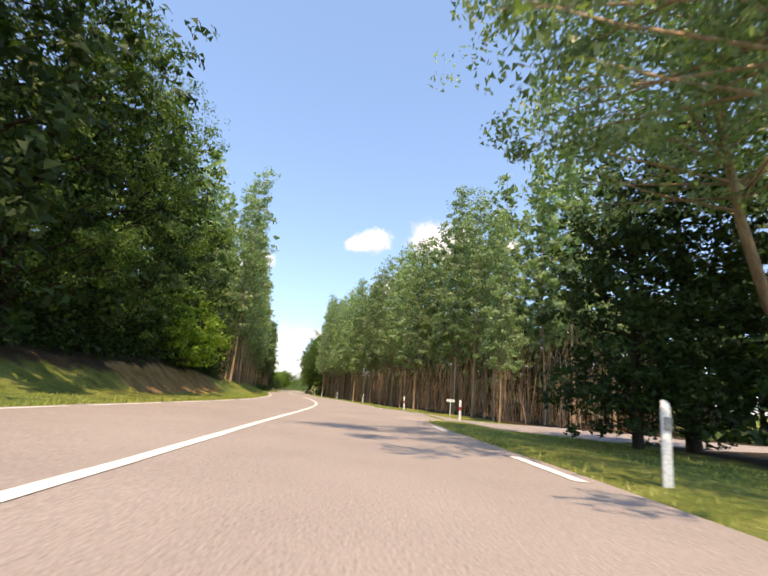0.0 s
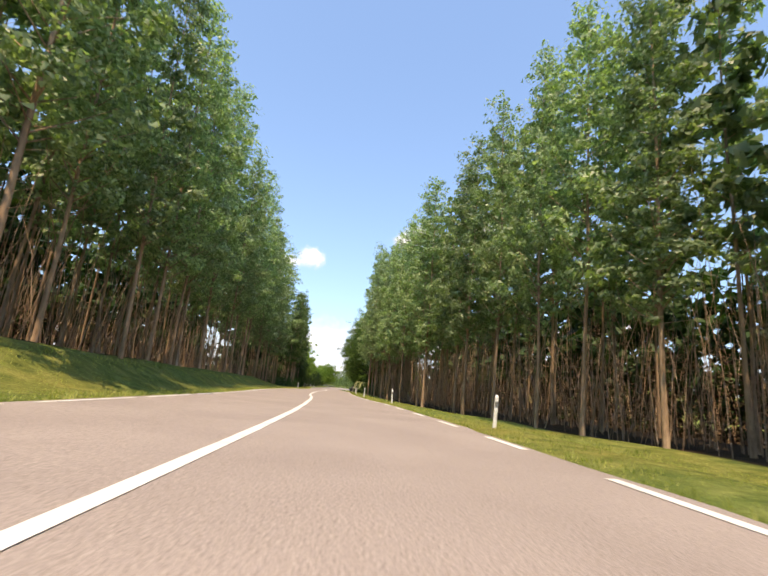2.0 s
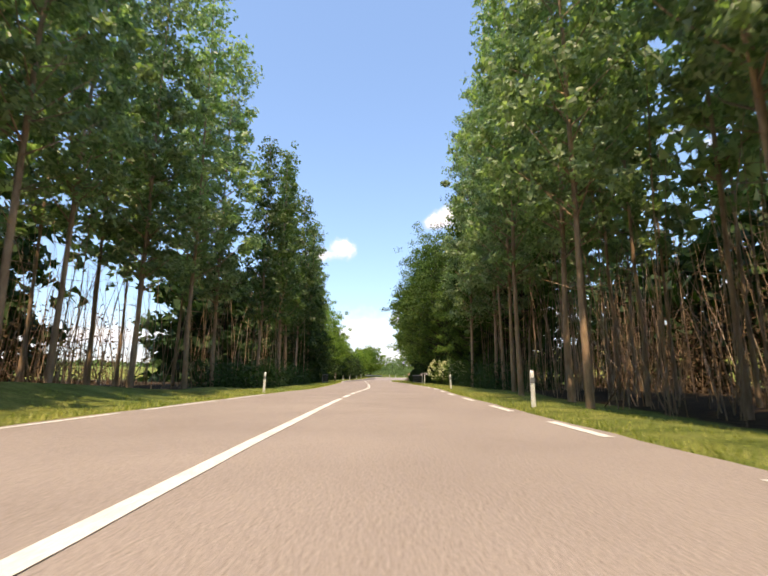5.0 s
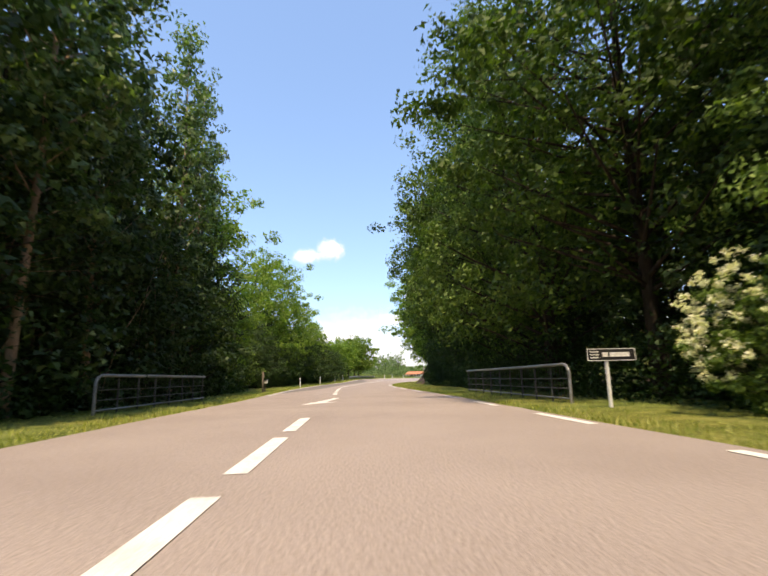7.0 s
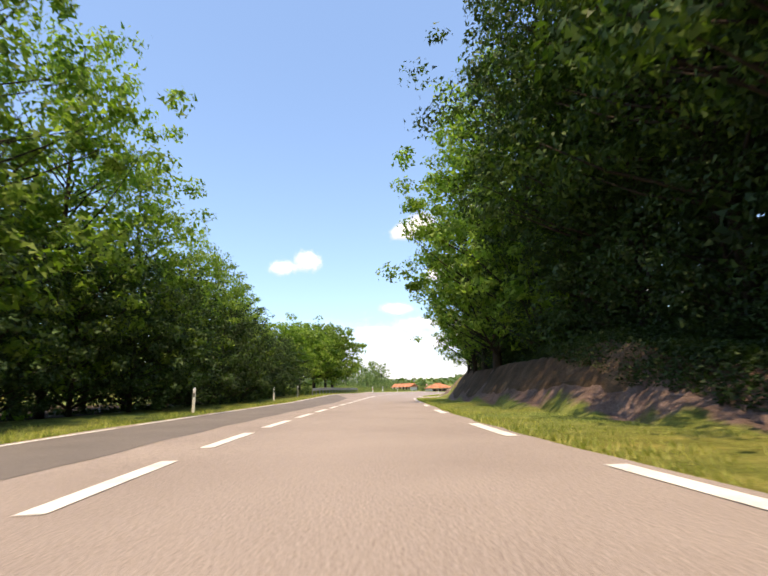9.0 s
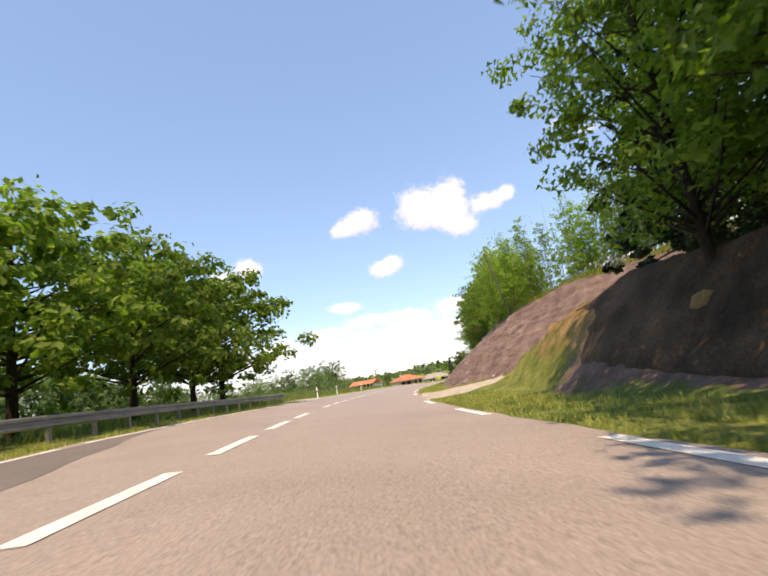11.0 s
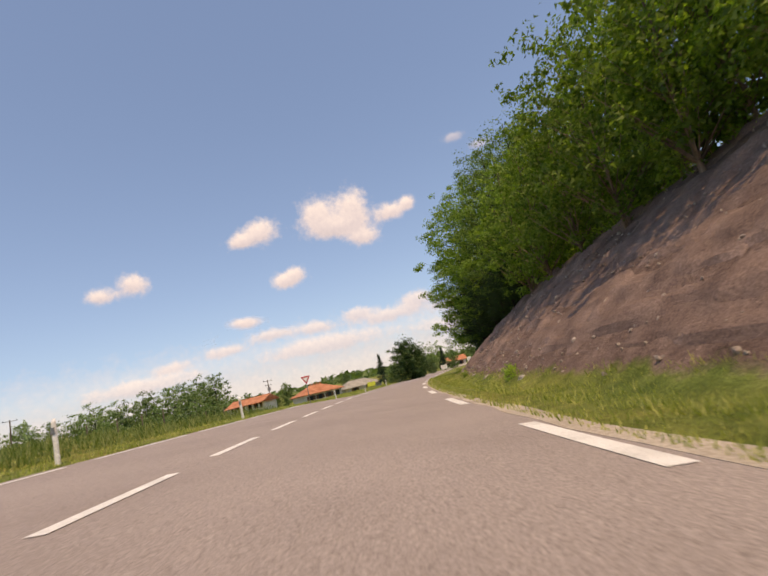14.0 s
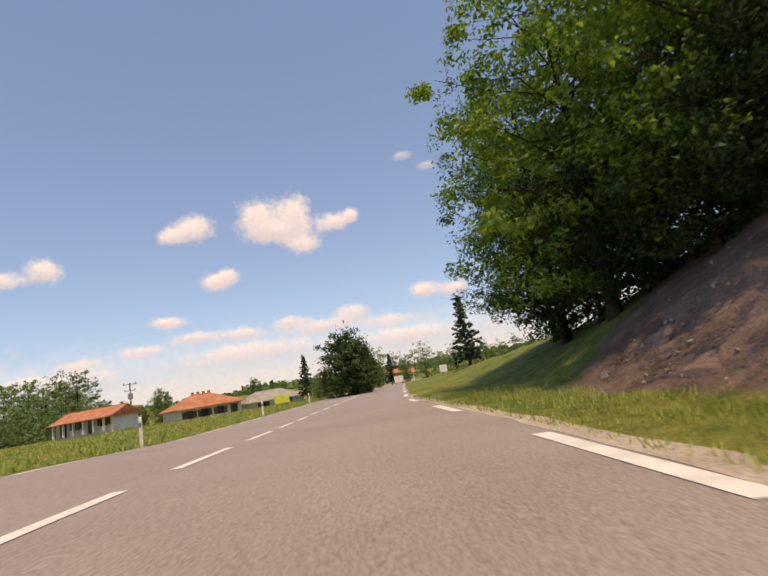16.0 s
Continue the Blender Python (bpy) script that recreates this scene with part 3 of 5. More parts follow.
POPLAR_FAR = [make_tree(30 + i, 25.0, 7.2 + 0.7 * i, poplar_profile(2.1), 26, 1.0, 1900, 0.44, 0.6, 0.10, LEAF_POPLAR, BARK_PALE, 4, 8, 0.2) for i in range(3)]
BROAD = [make_tree(50 + i, 18.0, 2.6, round_profile(5.4), 84, 0.6, 30000, 0.14, 0.85, 0.24, LEAF_BROAD, BARK_DARK, 5, 0, 0.3) for i in range(3)]
BROAD_HIGH = [make_tree(44 + i, 18.0, 4.2, round_profile(5.6), 96, 0.5, 26000, 0.175, 0.85, 0.22, LEAF_HEDGE_SHADE, BARK_DARK, 5, 6, 0.3) for i in range(2)]
BROAD_FRESH = [make_tree(53 + i, 18.0, 2.4, round_profile(5.4), 78, 0.55, 25000, 0.175, 0.85, 0.22, LEAF_MID, BARK_DARK, 5, 0, 0.3) for i in range(2)]
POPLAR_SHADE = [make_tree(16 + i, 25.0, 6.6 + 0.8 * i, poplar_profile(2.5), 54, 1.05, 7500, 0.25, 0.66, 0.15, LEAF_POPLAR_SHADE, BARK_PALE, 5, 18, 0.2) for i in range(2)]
BROAD_MID = [make_tree(56 + i, 18.0, 2.2, round_profile(5.2), 72, 0.85, 15000, 0.225, 0.85, 0.20, LEAF_MID, BARK_DARK, 5, 0, 0.3) for i in range(3)]
BROAD_LOW = [make_tree(60 + i, 9.0, 0.9, round_profile(3.6), 50, 0.5, 6500, 0.22, 0.7, 0.14, LEAF_BROAD, BARK_DARK, 5, 0, 0.4) for i in range(3)]
CUT_TREE = [make_tree(63 + i, 9.5, 0.7, lambda t: 2.9 * math.sqrt(max(0.05, 1 - (2 * t - 0.7) ** 2 / 1.75)), 54, 1.2, 6800, 0.18, 0.62, 0.09, LEAF_MID, BARK, 5, 0, 0.3) for i in range(3)]
ORCHARD = [make_tree(70 + i, 7.4, 2.0, round_profile(3.9), 60, 0.42, 10500, 0.22, 0.55, 0.17, LEAF_MID, BARK_DARK, 7, 0, 0.5, single=False) for i in range(2)]
SLENDER = [make_tree(80 + i, 10.5, 1.4, lambda t: 1.5 * (1 - t) ** 0.55 + 0.25, 34, 1.7, 3100, 0.17, 0.46, 0.06, LEAF_FRESH, BARK, 5, 0, 0.3, 0.06) for i in range(4)]
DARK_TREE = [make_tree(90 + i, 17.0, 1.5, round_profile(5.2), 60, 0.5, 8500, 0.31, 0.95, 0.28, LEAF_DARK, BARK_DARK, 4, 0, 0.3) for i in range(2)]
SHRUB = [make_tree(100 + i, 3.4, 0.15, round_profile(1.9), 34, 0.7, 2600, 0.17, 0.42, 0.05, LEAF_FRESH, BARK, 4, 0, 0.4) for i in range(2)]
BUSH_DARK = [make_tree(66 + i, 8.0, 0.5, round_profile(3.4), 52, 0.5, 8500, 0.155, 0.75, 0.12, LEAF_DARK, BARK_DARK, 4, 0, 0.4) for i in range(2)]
CONIFER = [make_tree(110 + i, 13.0, 0.8, cone_profile(3.1), 90, -0.12, 7000, 0.32, 0.32, 0.2, LEAF_CONIFER, BARK_DARK, 5, 0, 0.8, 0.01, 0.1) for i in range(2)]
FAR_TREE = [make_tree(120 + i, 13.0, 0.1, round_profile(4.8), 26, 0.5, 2000, 0.5, 1.25, 0.25, FAR_LEAF, BARK_DARK, 4, 0, 0.5) for i in range(3)]
GARDEN = [make_tree(125 + i, 13.0, 0.9, round_profile(4.6), 44, 0.5, 5500, 0.44, 1.1, 0.25, FAR_LEAF, BARK_DARK, 4, 0, 0.5) for i in range(2)]
ROUND_DENSE = [make_tree(128, 8.0, 0.4, round_profile(3.2), 110, 0.3, 14000, 0.27, 0.8, 0.14, LEAF_DARK, BARK_DARK, 5, 0, 0.5)]

rng = np.random.default_rng(3)


def plant(kind, name, label, rows, group="", size=(0.9, 1.1), category="tree", sink=0.0):
    """Trees of one kind at (station, offset[, size]) places."""
    for row in rows:
        x, y = at(row[0], row[1])
        k = row[2] if len(row) > 2 else rng.uniform(*size)
        z = float(ground_z(np.array([row[0]]), np.array([row[1]]))[0]) - sink
        tree_thing(name, kind[rng.integers(len(kind))], float(x), float(y), z, label, category, group, rng.uniform(0, 360), k, rng.uniform(0.9, 1.12))


def row_of(s0, s1, step, a, jitter=0.5):
    f = a if callable(a) else (lambda s: a)
    return [(s + rng.normal() * jitter, f(s) + rng.normal() * jitter) for s in np.arange(s0, s1, step)]


DARK_FAR = [make_tree(130 + i, 15.0, 0.3, round_profile(4.6), 20, 0.5, 1500, 0.9, 1.4, 0.2, LEAF_DARK, BARK_DARK, 4, 0, 0.5) for i in range(2)]
LEANING = [make_tree(140, 19.0, 8.5, round_profile(6.6), 90, 0.4, 26000, 0.15, 0.85, 0.20, LEAF_POPLAR, BARK_PALE, 8, 0, 0.3, 0.10, 0.08)]

front_r = lambda s: float(table(s, (0, 17), (40, 15.5), (60, 12.8), (80, 11.0), (95, 9.8), (110, 9.0), (125, 8.8), (140, 9.2), (155, 10.0)))
front_r_np = lambda s: table(s, (0, 17), (40, 15.5), (60, 12.8), (80, 11.0), (95, 9.8), (110, 9.0), (125, 8.8), (140, 9.2), (155, 10.0))
LABEL_POP = "tall plantation poplar with bare lower trunk"
tall_r = lambda s: float(table(s, (35, 0.7), (41, 0.77), (46, 1.04), (53, 0.97), (59, 0.88), (65, 0.94), (90, 0.92), (113, 0.93), (122, 1.06), (155, 1.08)))
plant(POPLAR, "poplar_tree", LABEL_POP, [(s_, a_, tall_r(s_)) for s_, a_ in row_of(35, 156, 4.6, front_r, 0.6)], "poplar plantation")
for k in range(1, 3):
    plant(POPLAR_FAR, "poplar_tree", LABEL_POP, row_of(34.5, 152, 4.6, lambda s, k=k: front_r(s) + 3.6 * k), "poplar plantation", (0.9, 1.06))
plant(POPLAR, "poplar_tree", LABEL_POP, row_of(56, 140, 4.6, -9.7), "poplar plantation", (0.95, 1.1))
for k in range(1, 3):
    plant(POPLAR_FAR, "poplar_tree", LABEL_POP, row_of(50, 146, 4.8, lambda s, k=k: -10.0 - 3.8 * k), "poplar plantation", (0.9, 1.05))
LABEL_DARK = "dense broadleaf tree at the back of the wood, leaves darkened for its shade"
plant(DARK_FAR, "broadleaf_tree", LABEL_DARK, [*row_of(34, 170, 5.0, lambda s: front_r(s) + 21, 0.8), *row_of(40, 150, 5.0, -29.0, 0.8), *row_of(168, 190, 5.0, -24.0, 0.8), *row_of(167, 190, 5.0, -17.0, 0.8)], "wood edge", (0.9, 1.15))
plant(DARK_TREE, "broadleaf_tree", LABEL_DARK, row_of(156, 234, 6.0, 18.6, 0.6), "wood edge", (0.95, 1.1))
# the big trees at the start
lx, ly = at(12.3, 16.2)
old_tree = tree_thing("poplar_tree", LEANING[0], float(lx), float(ly), -0.3, "old spreading poplar with leaning pale trunk", "tree", "roadside trees")
old_tree.matrix_basis = pose(float(lx), float(ly), -0.3, 0, -14, 0) @ Matrix.Scale(1.12, 4)
# second tree, trunk out of view, added to cast crown shadow on the road
lx, ly = at(6.6, 14.0)
shade_tree = tree_thing("poplar_tree", LEANING[0], float(lx), float(ly), -0.3, "second old poplar leaning over the road, added to shade it", "tree", "roadside trees")
shade_tree.matrix_basis = pose(float(lx), float(ly), -0.3, 0, -20, 0) @ Matrix.Scale(1.12, 4)
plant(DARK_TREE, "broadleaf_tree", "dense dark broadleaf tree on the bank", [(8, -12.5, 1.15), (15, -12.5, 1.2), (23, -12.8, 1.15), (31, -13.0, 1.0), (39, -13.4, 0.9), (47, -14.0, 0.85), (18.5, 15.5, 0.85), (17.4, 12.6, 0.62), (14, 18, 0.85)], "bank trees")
plant(BROAD, "broadleaf_tree", "leafy sunlit broadleaf tree on the bank", [(26, -11.6, 0.95), (19, -11.8, 1.05), (43, -12.5, 0.6)], "bank trees")
plant(SHRUB, "shrub", "bright fresh green roadside shrub", [(37, -10.4, 1.3), (39.5, -10.6, 1.6), (42, -10.8, 1.2), (35, -11.5, 1.3)], "bank shrubs", category="shrub")
# hedge trees on both sides of the stream
plant(BROAD, "broadleaf_tree", "tall dense broadleaf tree in leaf", [(161.5, 11.6, 0.85), (175.4, 10.0, 1.27), (181.5, 10.9, 1.28)], "roadside trees")
plant(BROAD_HIGH, "broadleaf_tree", "tall dense broadleaf tree in leaf", [(168, 10.2, 1.08), (188.5, 12.2, 1.25), (195.5, 13.7, 1.3), (202, 13.8, 1.3), (208.5, 13.7, 1.3), (214, 13.4, 1.3), (219.5, 13.1, 1.28), (224, 12.7, 1.22)], "roadside trees")
# paler leaf colour than the row before puts sun onto these crowns
plant(BROAD_MID, "broadleaf_tree", "tall airy broadleaf tree on the earth bank", [(228.5, 11.6, 1.15), (234, 10.2, 1.15), (240, 10.4, 1.05), (246.5, 10.5, 0.9), (252, 10.6, 0.68)], "roadside trees")
plant(BROAD_HIGH, "broadleaf_tree", "dense broadleaf tree behind the verge, its shade put into the leaf colour", row_of(150, 168, 6.0, 14.0, 0.6), "roadside trees", (1.05, 1.2))
# dark-leaved bushes put in the shade below the crowns by colour
plant(BUSH_DARK, "small_tree", "dense bush below the hedge trees, leaves darkened for the shade there", [(195, 13.6, 1.1), (203, 13.9, 1.1), (210, 13.9, 1.05), (186, 12.8, 1.1), (178, 12.4, 1.05), (170, 12.2, 1.0), (164, 12.2, 1.0), *row_of(214, 242, 4.2, 12.6, 0.4), *row_of(166, 187, 3.3, -8.8, 0.4), (45.5, -10.8, 0.9), (49, -11.2, 0.85), (52.5, -11.4, 0.7)], "roadside bushes")
plant(SLENDER, "young_tree", "slender leafy tree with bare stem on the bank", [*row_of(232, 254, 1.8, 13.2, 0.5), *row_of(230, 256, 2.6, 16.5, 0.6)], "slender bank trees", (1.15, 1.5))
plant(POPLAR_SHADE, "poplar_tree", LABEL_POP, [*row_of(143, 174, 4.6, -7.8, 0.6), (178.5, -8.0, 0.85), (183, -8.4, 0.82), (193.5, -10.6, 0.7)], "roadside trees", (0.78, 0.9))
plant(DARK_TREE, "broadleaf_tree", "dense broadleaf tree behind the verge, its shade put into the leaf colour", [*row_of(164, 184, 5.0, -11.6, 0.6)], "roadside trees", (0.85, 1.0))
plant(BROAD_MID, "broadleaf_tree", "leafy broadleaf tree beside the road", [(187.5, -9.8, 0.95), (203, -10.8, 0.6), (208.5, -10.6, 0.84), (214, -10.4, 0.98), (219, -10.2, 0.92), (224, -9.8, 0.72), (229, -9.4, 0.6), (233, -9.2, 0.58), (237, -9.2, 0.52), (241, -9.1, 0.42), (245, -9.0, 0.34)], "roadside trees")
plant(DARK_TREE, "broadleaf_tree", "dense broadleaf tree behind the verge, its shade put into the leaf colour", row_of(185, 246, 4.5, -12.8, 0.5), "roadside trees", (0.5, 0.62))
plant(BUSH_DARK, "small_tree", "dense roadside bush, leaves darkened for the shade below the crowns", row_of(200, 247, 3.1, -8.5, 0.3), "roadside bushes", (0.66, 0.86))
plant(BROAD_LOW, "small_tree", "bushy green roadside tree", [(193, -9.5, 0.62), (196.5, -9.0, 0.6), (246.5, -8.8, 0.4)], "roadside bushes")
plant(ORCHARD, "fruit_tree", "round-crowned dark green fruit tree", [(251, -9.2, 1.0), (257.5, -8.8, 1.1), (264.5, -8.6, 1.2), (271, -8.6, 1.25), (276.6, -9.0, 1.34)], "row of fruit trees")
# trees above the cutting
plant(SLENDER, "young_tree", "slender young tree above the cutting", [*row_of(286, 296, 1.3, 15.2, 0.5), *row_of(284, 296, 1.7, 17.4, 0.7), *[(s_, 15.2 + (286 - s_) * 0.55 + rng.normal() * 0.6) for s_ in np.arange(280, 286, 1.7)]], "young wood above the cutting", (0.55, 0.8))
plant(SLENDER, "young_tree", "slender young tree above the cutting", [*row_of(297, 317, 1.7, 14.9, 0.5), *row_of(297, 315, 2.2, 17.4, 0.7)], "young wood above the cutting", (0.72, 1.05))
plant(SLENDER, "young_tree", "slender young tree above the cutting", [*[(s_, 16.2 + (286 - s_) * 0.55 + rng.normal() * 0.6) for s_ in np.arange(258, 281, 1.05)], *[(s_, 18.8 + (286 - s_) * 0.55 + rng.normal() * 0.6) for s_ in np.arange(256, 286, 1.2)]], "young wood above the cutting", (0.52, 0.72))
plant(CUT_TREE, "small_tree", "bushy green tree above the cutting", [(307, 13.8, 0.8), (311.5, 13.4, 0.92), (316, 13.2, 0.98), (320.5, 13.2, 0.95), (325, 13.0, 0.92), (329.5, 13.0, 0.9), (313, 16.6, 1.1), (319, 16.8, 1.15), (325, 16.6, 1.1), (331, 16.8, 1.1)], "young wood above the cutting")
plant(BROAD_FRESH, "broadleaf_tree", "sunlit fresh green tree at the end of the cutting", [(342, 12.6, 0.8), (348.5, 11.6, 0.9)], "roadside trees")
plant(BROAD, "broadleaf_tree", "broad leafy tree at the end of the cutting", [(334, 13.4, 0.68), (338, 16.5, 0.85), (345, 16.8, 0.9), (354, 12.0, 0.8), (352, 16.5, 0.85), (358, 13.0, 0.7)], "roadside trees")
plant(DARK_TREE, "broadleaf_tree", "dense dark broadleaf tree on the bank", [(342, 20, 0.85), (350, 20, 0.85), (334, 20, 0.8), (327, 21, 0.75)], "bank trees")
plant(BUSH_DARK, "small_tree", "dense dark bush on the bank", [(335, 12.8, 0.5), (338, 12.4, 0.55), (341, 12.0, 0.6), (344, 12.2, 0.75), (347.5, 12.2, 0.85), (351, 12.4, 0.9), (355, 12.6, 0.85), (332, 13.2, 0.5), (340, 14.5, 0.7), (345, 14.4, 0.75), (350, 14.4, 0.75)], "bank bushes")
plant(CONIFER, "conifer_tree", "dark spreading conifer above the bank", [(259, 15.5, 1.15)], "conifers")


# ---------------------------------------------------------------- distance
def plant_xy(kind, name, label, spots, group="", category="tree"):
    for x, y, k in spots:
        z = float(ground_at(np.array([x]), np.array([y]))[0])
        tree_thing(name, kind[rng.integers(len(kind))], x, y, z, label, category, group, rng.uniform(0, 360), k, rng.uniform(0.9, 1.15))


def bearing(eye, degrees, far):
    """A place that far from eye, by a bearing from +y to the right."""
    return eye[0] + far * math.sin(radians(degrees)), eye[1] + far * math.cos(radians(degrees))


END = (-39.7, 326.9)
plant_xy(CONIFER, "conifer_tree", "tall dark garden conifer", [(*bearing(END, 8.0, 80), 0.56), (*bearing(END, 18.0, 100), 0.50), (*bearing(END, 27.4, 62), 0.72)], "conifers")
plant_xy(DARK_TREE, "broadleaf_tree", "dense dark round tree by the road", [(*bearing(END, 15.2, 66), 0.36)], "garden trees")
plant_xy(ROUND_DENSE, "broadleaf_tree", "dense dark round tree by the road", [(*bearing(END, 13.3, 57), 0.9)], "garden trees")
plant_xy(GARDEN, "broadleaf_tree", "leafy garden tree near the houses", [(*bearing(END, 10.4, 66), 0.32), (*bearing(END, 9.2, 72), 0.26), (*bearing(END, 16.4, 84), 0.30), (*bearing(END, 19.6, 96), 0.36), (*bearing(END, -7.6, 90), 0.42), (*bearing(END, -9.4, 88), 0.24),
          (*bearing(END, 2.2, 100), 0.42), (*bearing(END, -11.0, 96), 0.34), (*bearing(END, -12.6, 104), 0.42)], "garden trees")
EDGE = "distant broadleaf tree at the field's edge"
plant_xy(FAR_TREE, "broadleaf_tree", EDGE, [(*bearing(END, d + rng.normal() * 0.4, 135 + rng.uniform(0, 30) + 1.2 * abs(d + 20)), rng.uniform(0.75, 1.05)) for d in np.arange(-66, -13, 0.95)], "field edge")
plant_xy(FAR_TREE, "broadleaf_tree", EDGE, [(*bearing(END, d + rng.normal() * 0.4, 118 + rng.uniform(0, 14) + 1.2 * abs(d + 20)), rng.uniform(0.4, 0.6)) for d in np.arange(-66, -14, 1.7)], "field edge")
plant_xy(GARDEN, "broadleaf_tree", EDGE, [(-112 + rng.normal() * 4, y, rng.uniform(0.55, 0.85)) for y in np.arange(270, 384, 3.2)], "field edge")
plant_xy(POPLAR_FAR, "poplar_tree", "distant slender poplar at the field's edge", [(-114, 424, 0.44), (-109, 424, 0.36)], "field edge")
plant_xy(FAR_TREE, "broadleaf_tree", "distant broadleaf tree beyond the bend", [(*bearing(END, d, rng.uniform(120, 170)), rng.uniform(0.5, 0.7)) for d in np.arange(15, 60, 1.8)], "far wood")


def far_wood():
    """A low wooded ridge round the horizon: clumps of leaves on a belt of trees too far to tell apart."""
    r = np.random.default_rng(21)
    n = 11000
    az = r.uniform(-1.5, 1.3, n)
    far = 520 + 420 * r.uniform(0, 1, n) ** 0.7
    x, y = -45 + far * np.sin(az), 300 + far * np.cos(az)
    z0 = ground_at(x, y)
    hgt = 9 + 5 * np.sin(az * 23) * np.sin(az * 9 + 1) + 4 * np.sin(az * 57 + far * 0.02)
    z = z0 + hgt * r.uniform(0, 1, n) ** 0.6
    v, f = leaves(r, np.stack([x, y, z], 1), 8.0, 0.5)
    tagged(put("far_wood", np_mesh("far_wood", v, f, FAR_LEAF)), "hazy wooded ridge on the horizon", "wood", kind="stuff")


far_wood()


def field_hedge():
    """A dense low belt of bushes along the far side of the meadow."""
    r = np.random.default_rng(22)
    n = 26000
    d = np.radians(r.uniform(-72, -12, n))
    far = 112 + 22 * r.uniform(0, 1, n) + 1.2 * np.abs(np.degrees(d) + 20)
    x, y = END[0] + far * np.sin(d), END[1] + far * np.cos(d)
    high = 4.2 + 1.6 * np.sin(d * 41) * np.sin(d * 17 + 1) + 1.0 * np.sin(d * 97)
    z = ground_at(x, y) + high * r.uniform(0, 1, n) ** 0.8
    v, f = leaves(r, np.stack([x, y, z], 1), 0.6, 0.4, None, True)
    tagged(put("field_hedge", np_mesh("field_hedge", v, f, FAR_LEAF)), "dense green hedge along the far side of the meadow", "hedge", kind="stuff")


field_hedge()


# ---------------------------------------------------------------- clouds, as a far backdrop
def cloud_material(heaps, rough, veil=0.0, thick=0.94):
    """Heaped cumulus: a soft sum of lumps (across, up, wide, high, in degrees of sky), frayed by noise; veil adds a haze that thickens downward."""
    m = bpy.data.materials.new("cloud")
    m.use_nodes = True
    n, l = m.node_tree.nodes, m.node_tree.links
    n.remove(n["Principled BSDF"])
    tc, sep = n.new("ShaderNodeTexCoord"), n.new("ShaderNodeSeparateXYZ")
    l.new(tc.outputs["Object"], sep.inputs[0])

    def calc(op, a, b=0.0, c=0.0, clamp=False):
        k = n.new("ShaderNodeMath")
        k.operation, k.use_clamp = op, clamp
        for sock, v in zip(k.inputs, (a, b, c)):
            if isinstance(v, bpy.types.NodeSocket):
                l.new(v, sock)
            else:
                sock.default_value = v
        return k.outputs[0]

    def cell(scale, detail):
        t = n.new("ShaderNodeTexNoise")
        t.inputs["Scale"].default_value, t.inputs["Detail"].default_value, t.inputs["Roughness"].default_value = scale, detail, 0.55
        l.new(tc.outputs["Object"], t.inputs["Vector"])
        return t.outputs[0]

    total, lift = 0.0, 0.0
    for cx, cy, rx, ry in heaps:
        qx = calc("MULTIPLY_ADD", sep.outputs[0], 1 / rx, -cx / rx)
        qy = calc("MULTIPLY_ADD", sep.outputs[1], 1 / ry, -cy / ry)
        one = calc("EXPONENT", calc("MULTIPLY", calc("MULTIPLY_ADD", qx, qx, calc("MULTIPLY", qy, qy)), -1.0))
        total, lift = calc("ADD", total, one), calc("MULTIPLY_ADD", one, qy, lift)
    lumps, fray = calc("MULTIPLY_ADD", cell(0.55, 3.0), 1.1, -0.55), calc("MULTIPLY_ADD", cell(1.7, 5.0), 0.7, -0.35)
    dens = calc("ADD", total, calc("MULTIPLY", calc("ADD", lumps, fray), rough))
    alpha = calc("MULTIPLY_ADD", dens, 1.35, -0.24, True)
    alpha = calc("MULTIPLY", calc("MULTIPLY", alpha, alpha), calc("MULTIPLY_ADD", alpha, -2.0, 3.0))
    if veil:
        haze = calc("MULTIPLY", calc("MULTIPLY_ADD", sep.outputs[1], -0.16, calc("MULTIPLY_ADD", calc("ADD", lumps, fray), 0.7, 0.62), True), veil)
        alpha = calc("MAXIMUM", alpha, haze)
    tone = calc("MULTIPLY_ADD", lift, 0.42, calc("MULTIPLY_ADD", fray, 0.5, 0.55), True)
    col = ramp_node(n, l, tone, [(0.15, (0.47, 0.48, 0.56)), (0.45, (0.60, 0.60, 0.665)), (0.8, (0.80, 0.79, 0.80))])
    em, tr, mx = n.new("ShaderNodeEmission"), n.new("ShaderNodeBsdfTransparent"), n.new("ShaderNodeMixShader")
    l.new(col.outputs[0], em.inputs[0])
    l.new(calc("MULTIPLY", alpha, thick), mx.inputs[0])
    l.new(tr.outputs[0], mx.inputs[1])
    l.new(em.outputs[0], mx.inputs[2])
    l.new(mx.outputs[0], n["Material Output"].inputs[0])
    return m


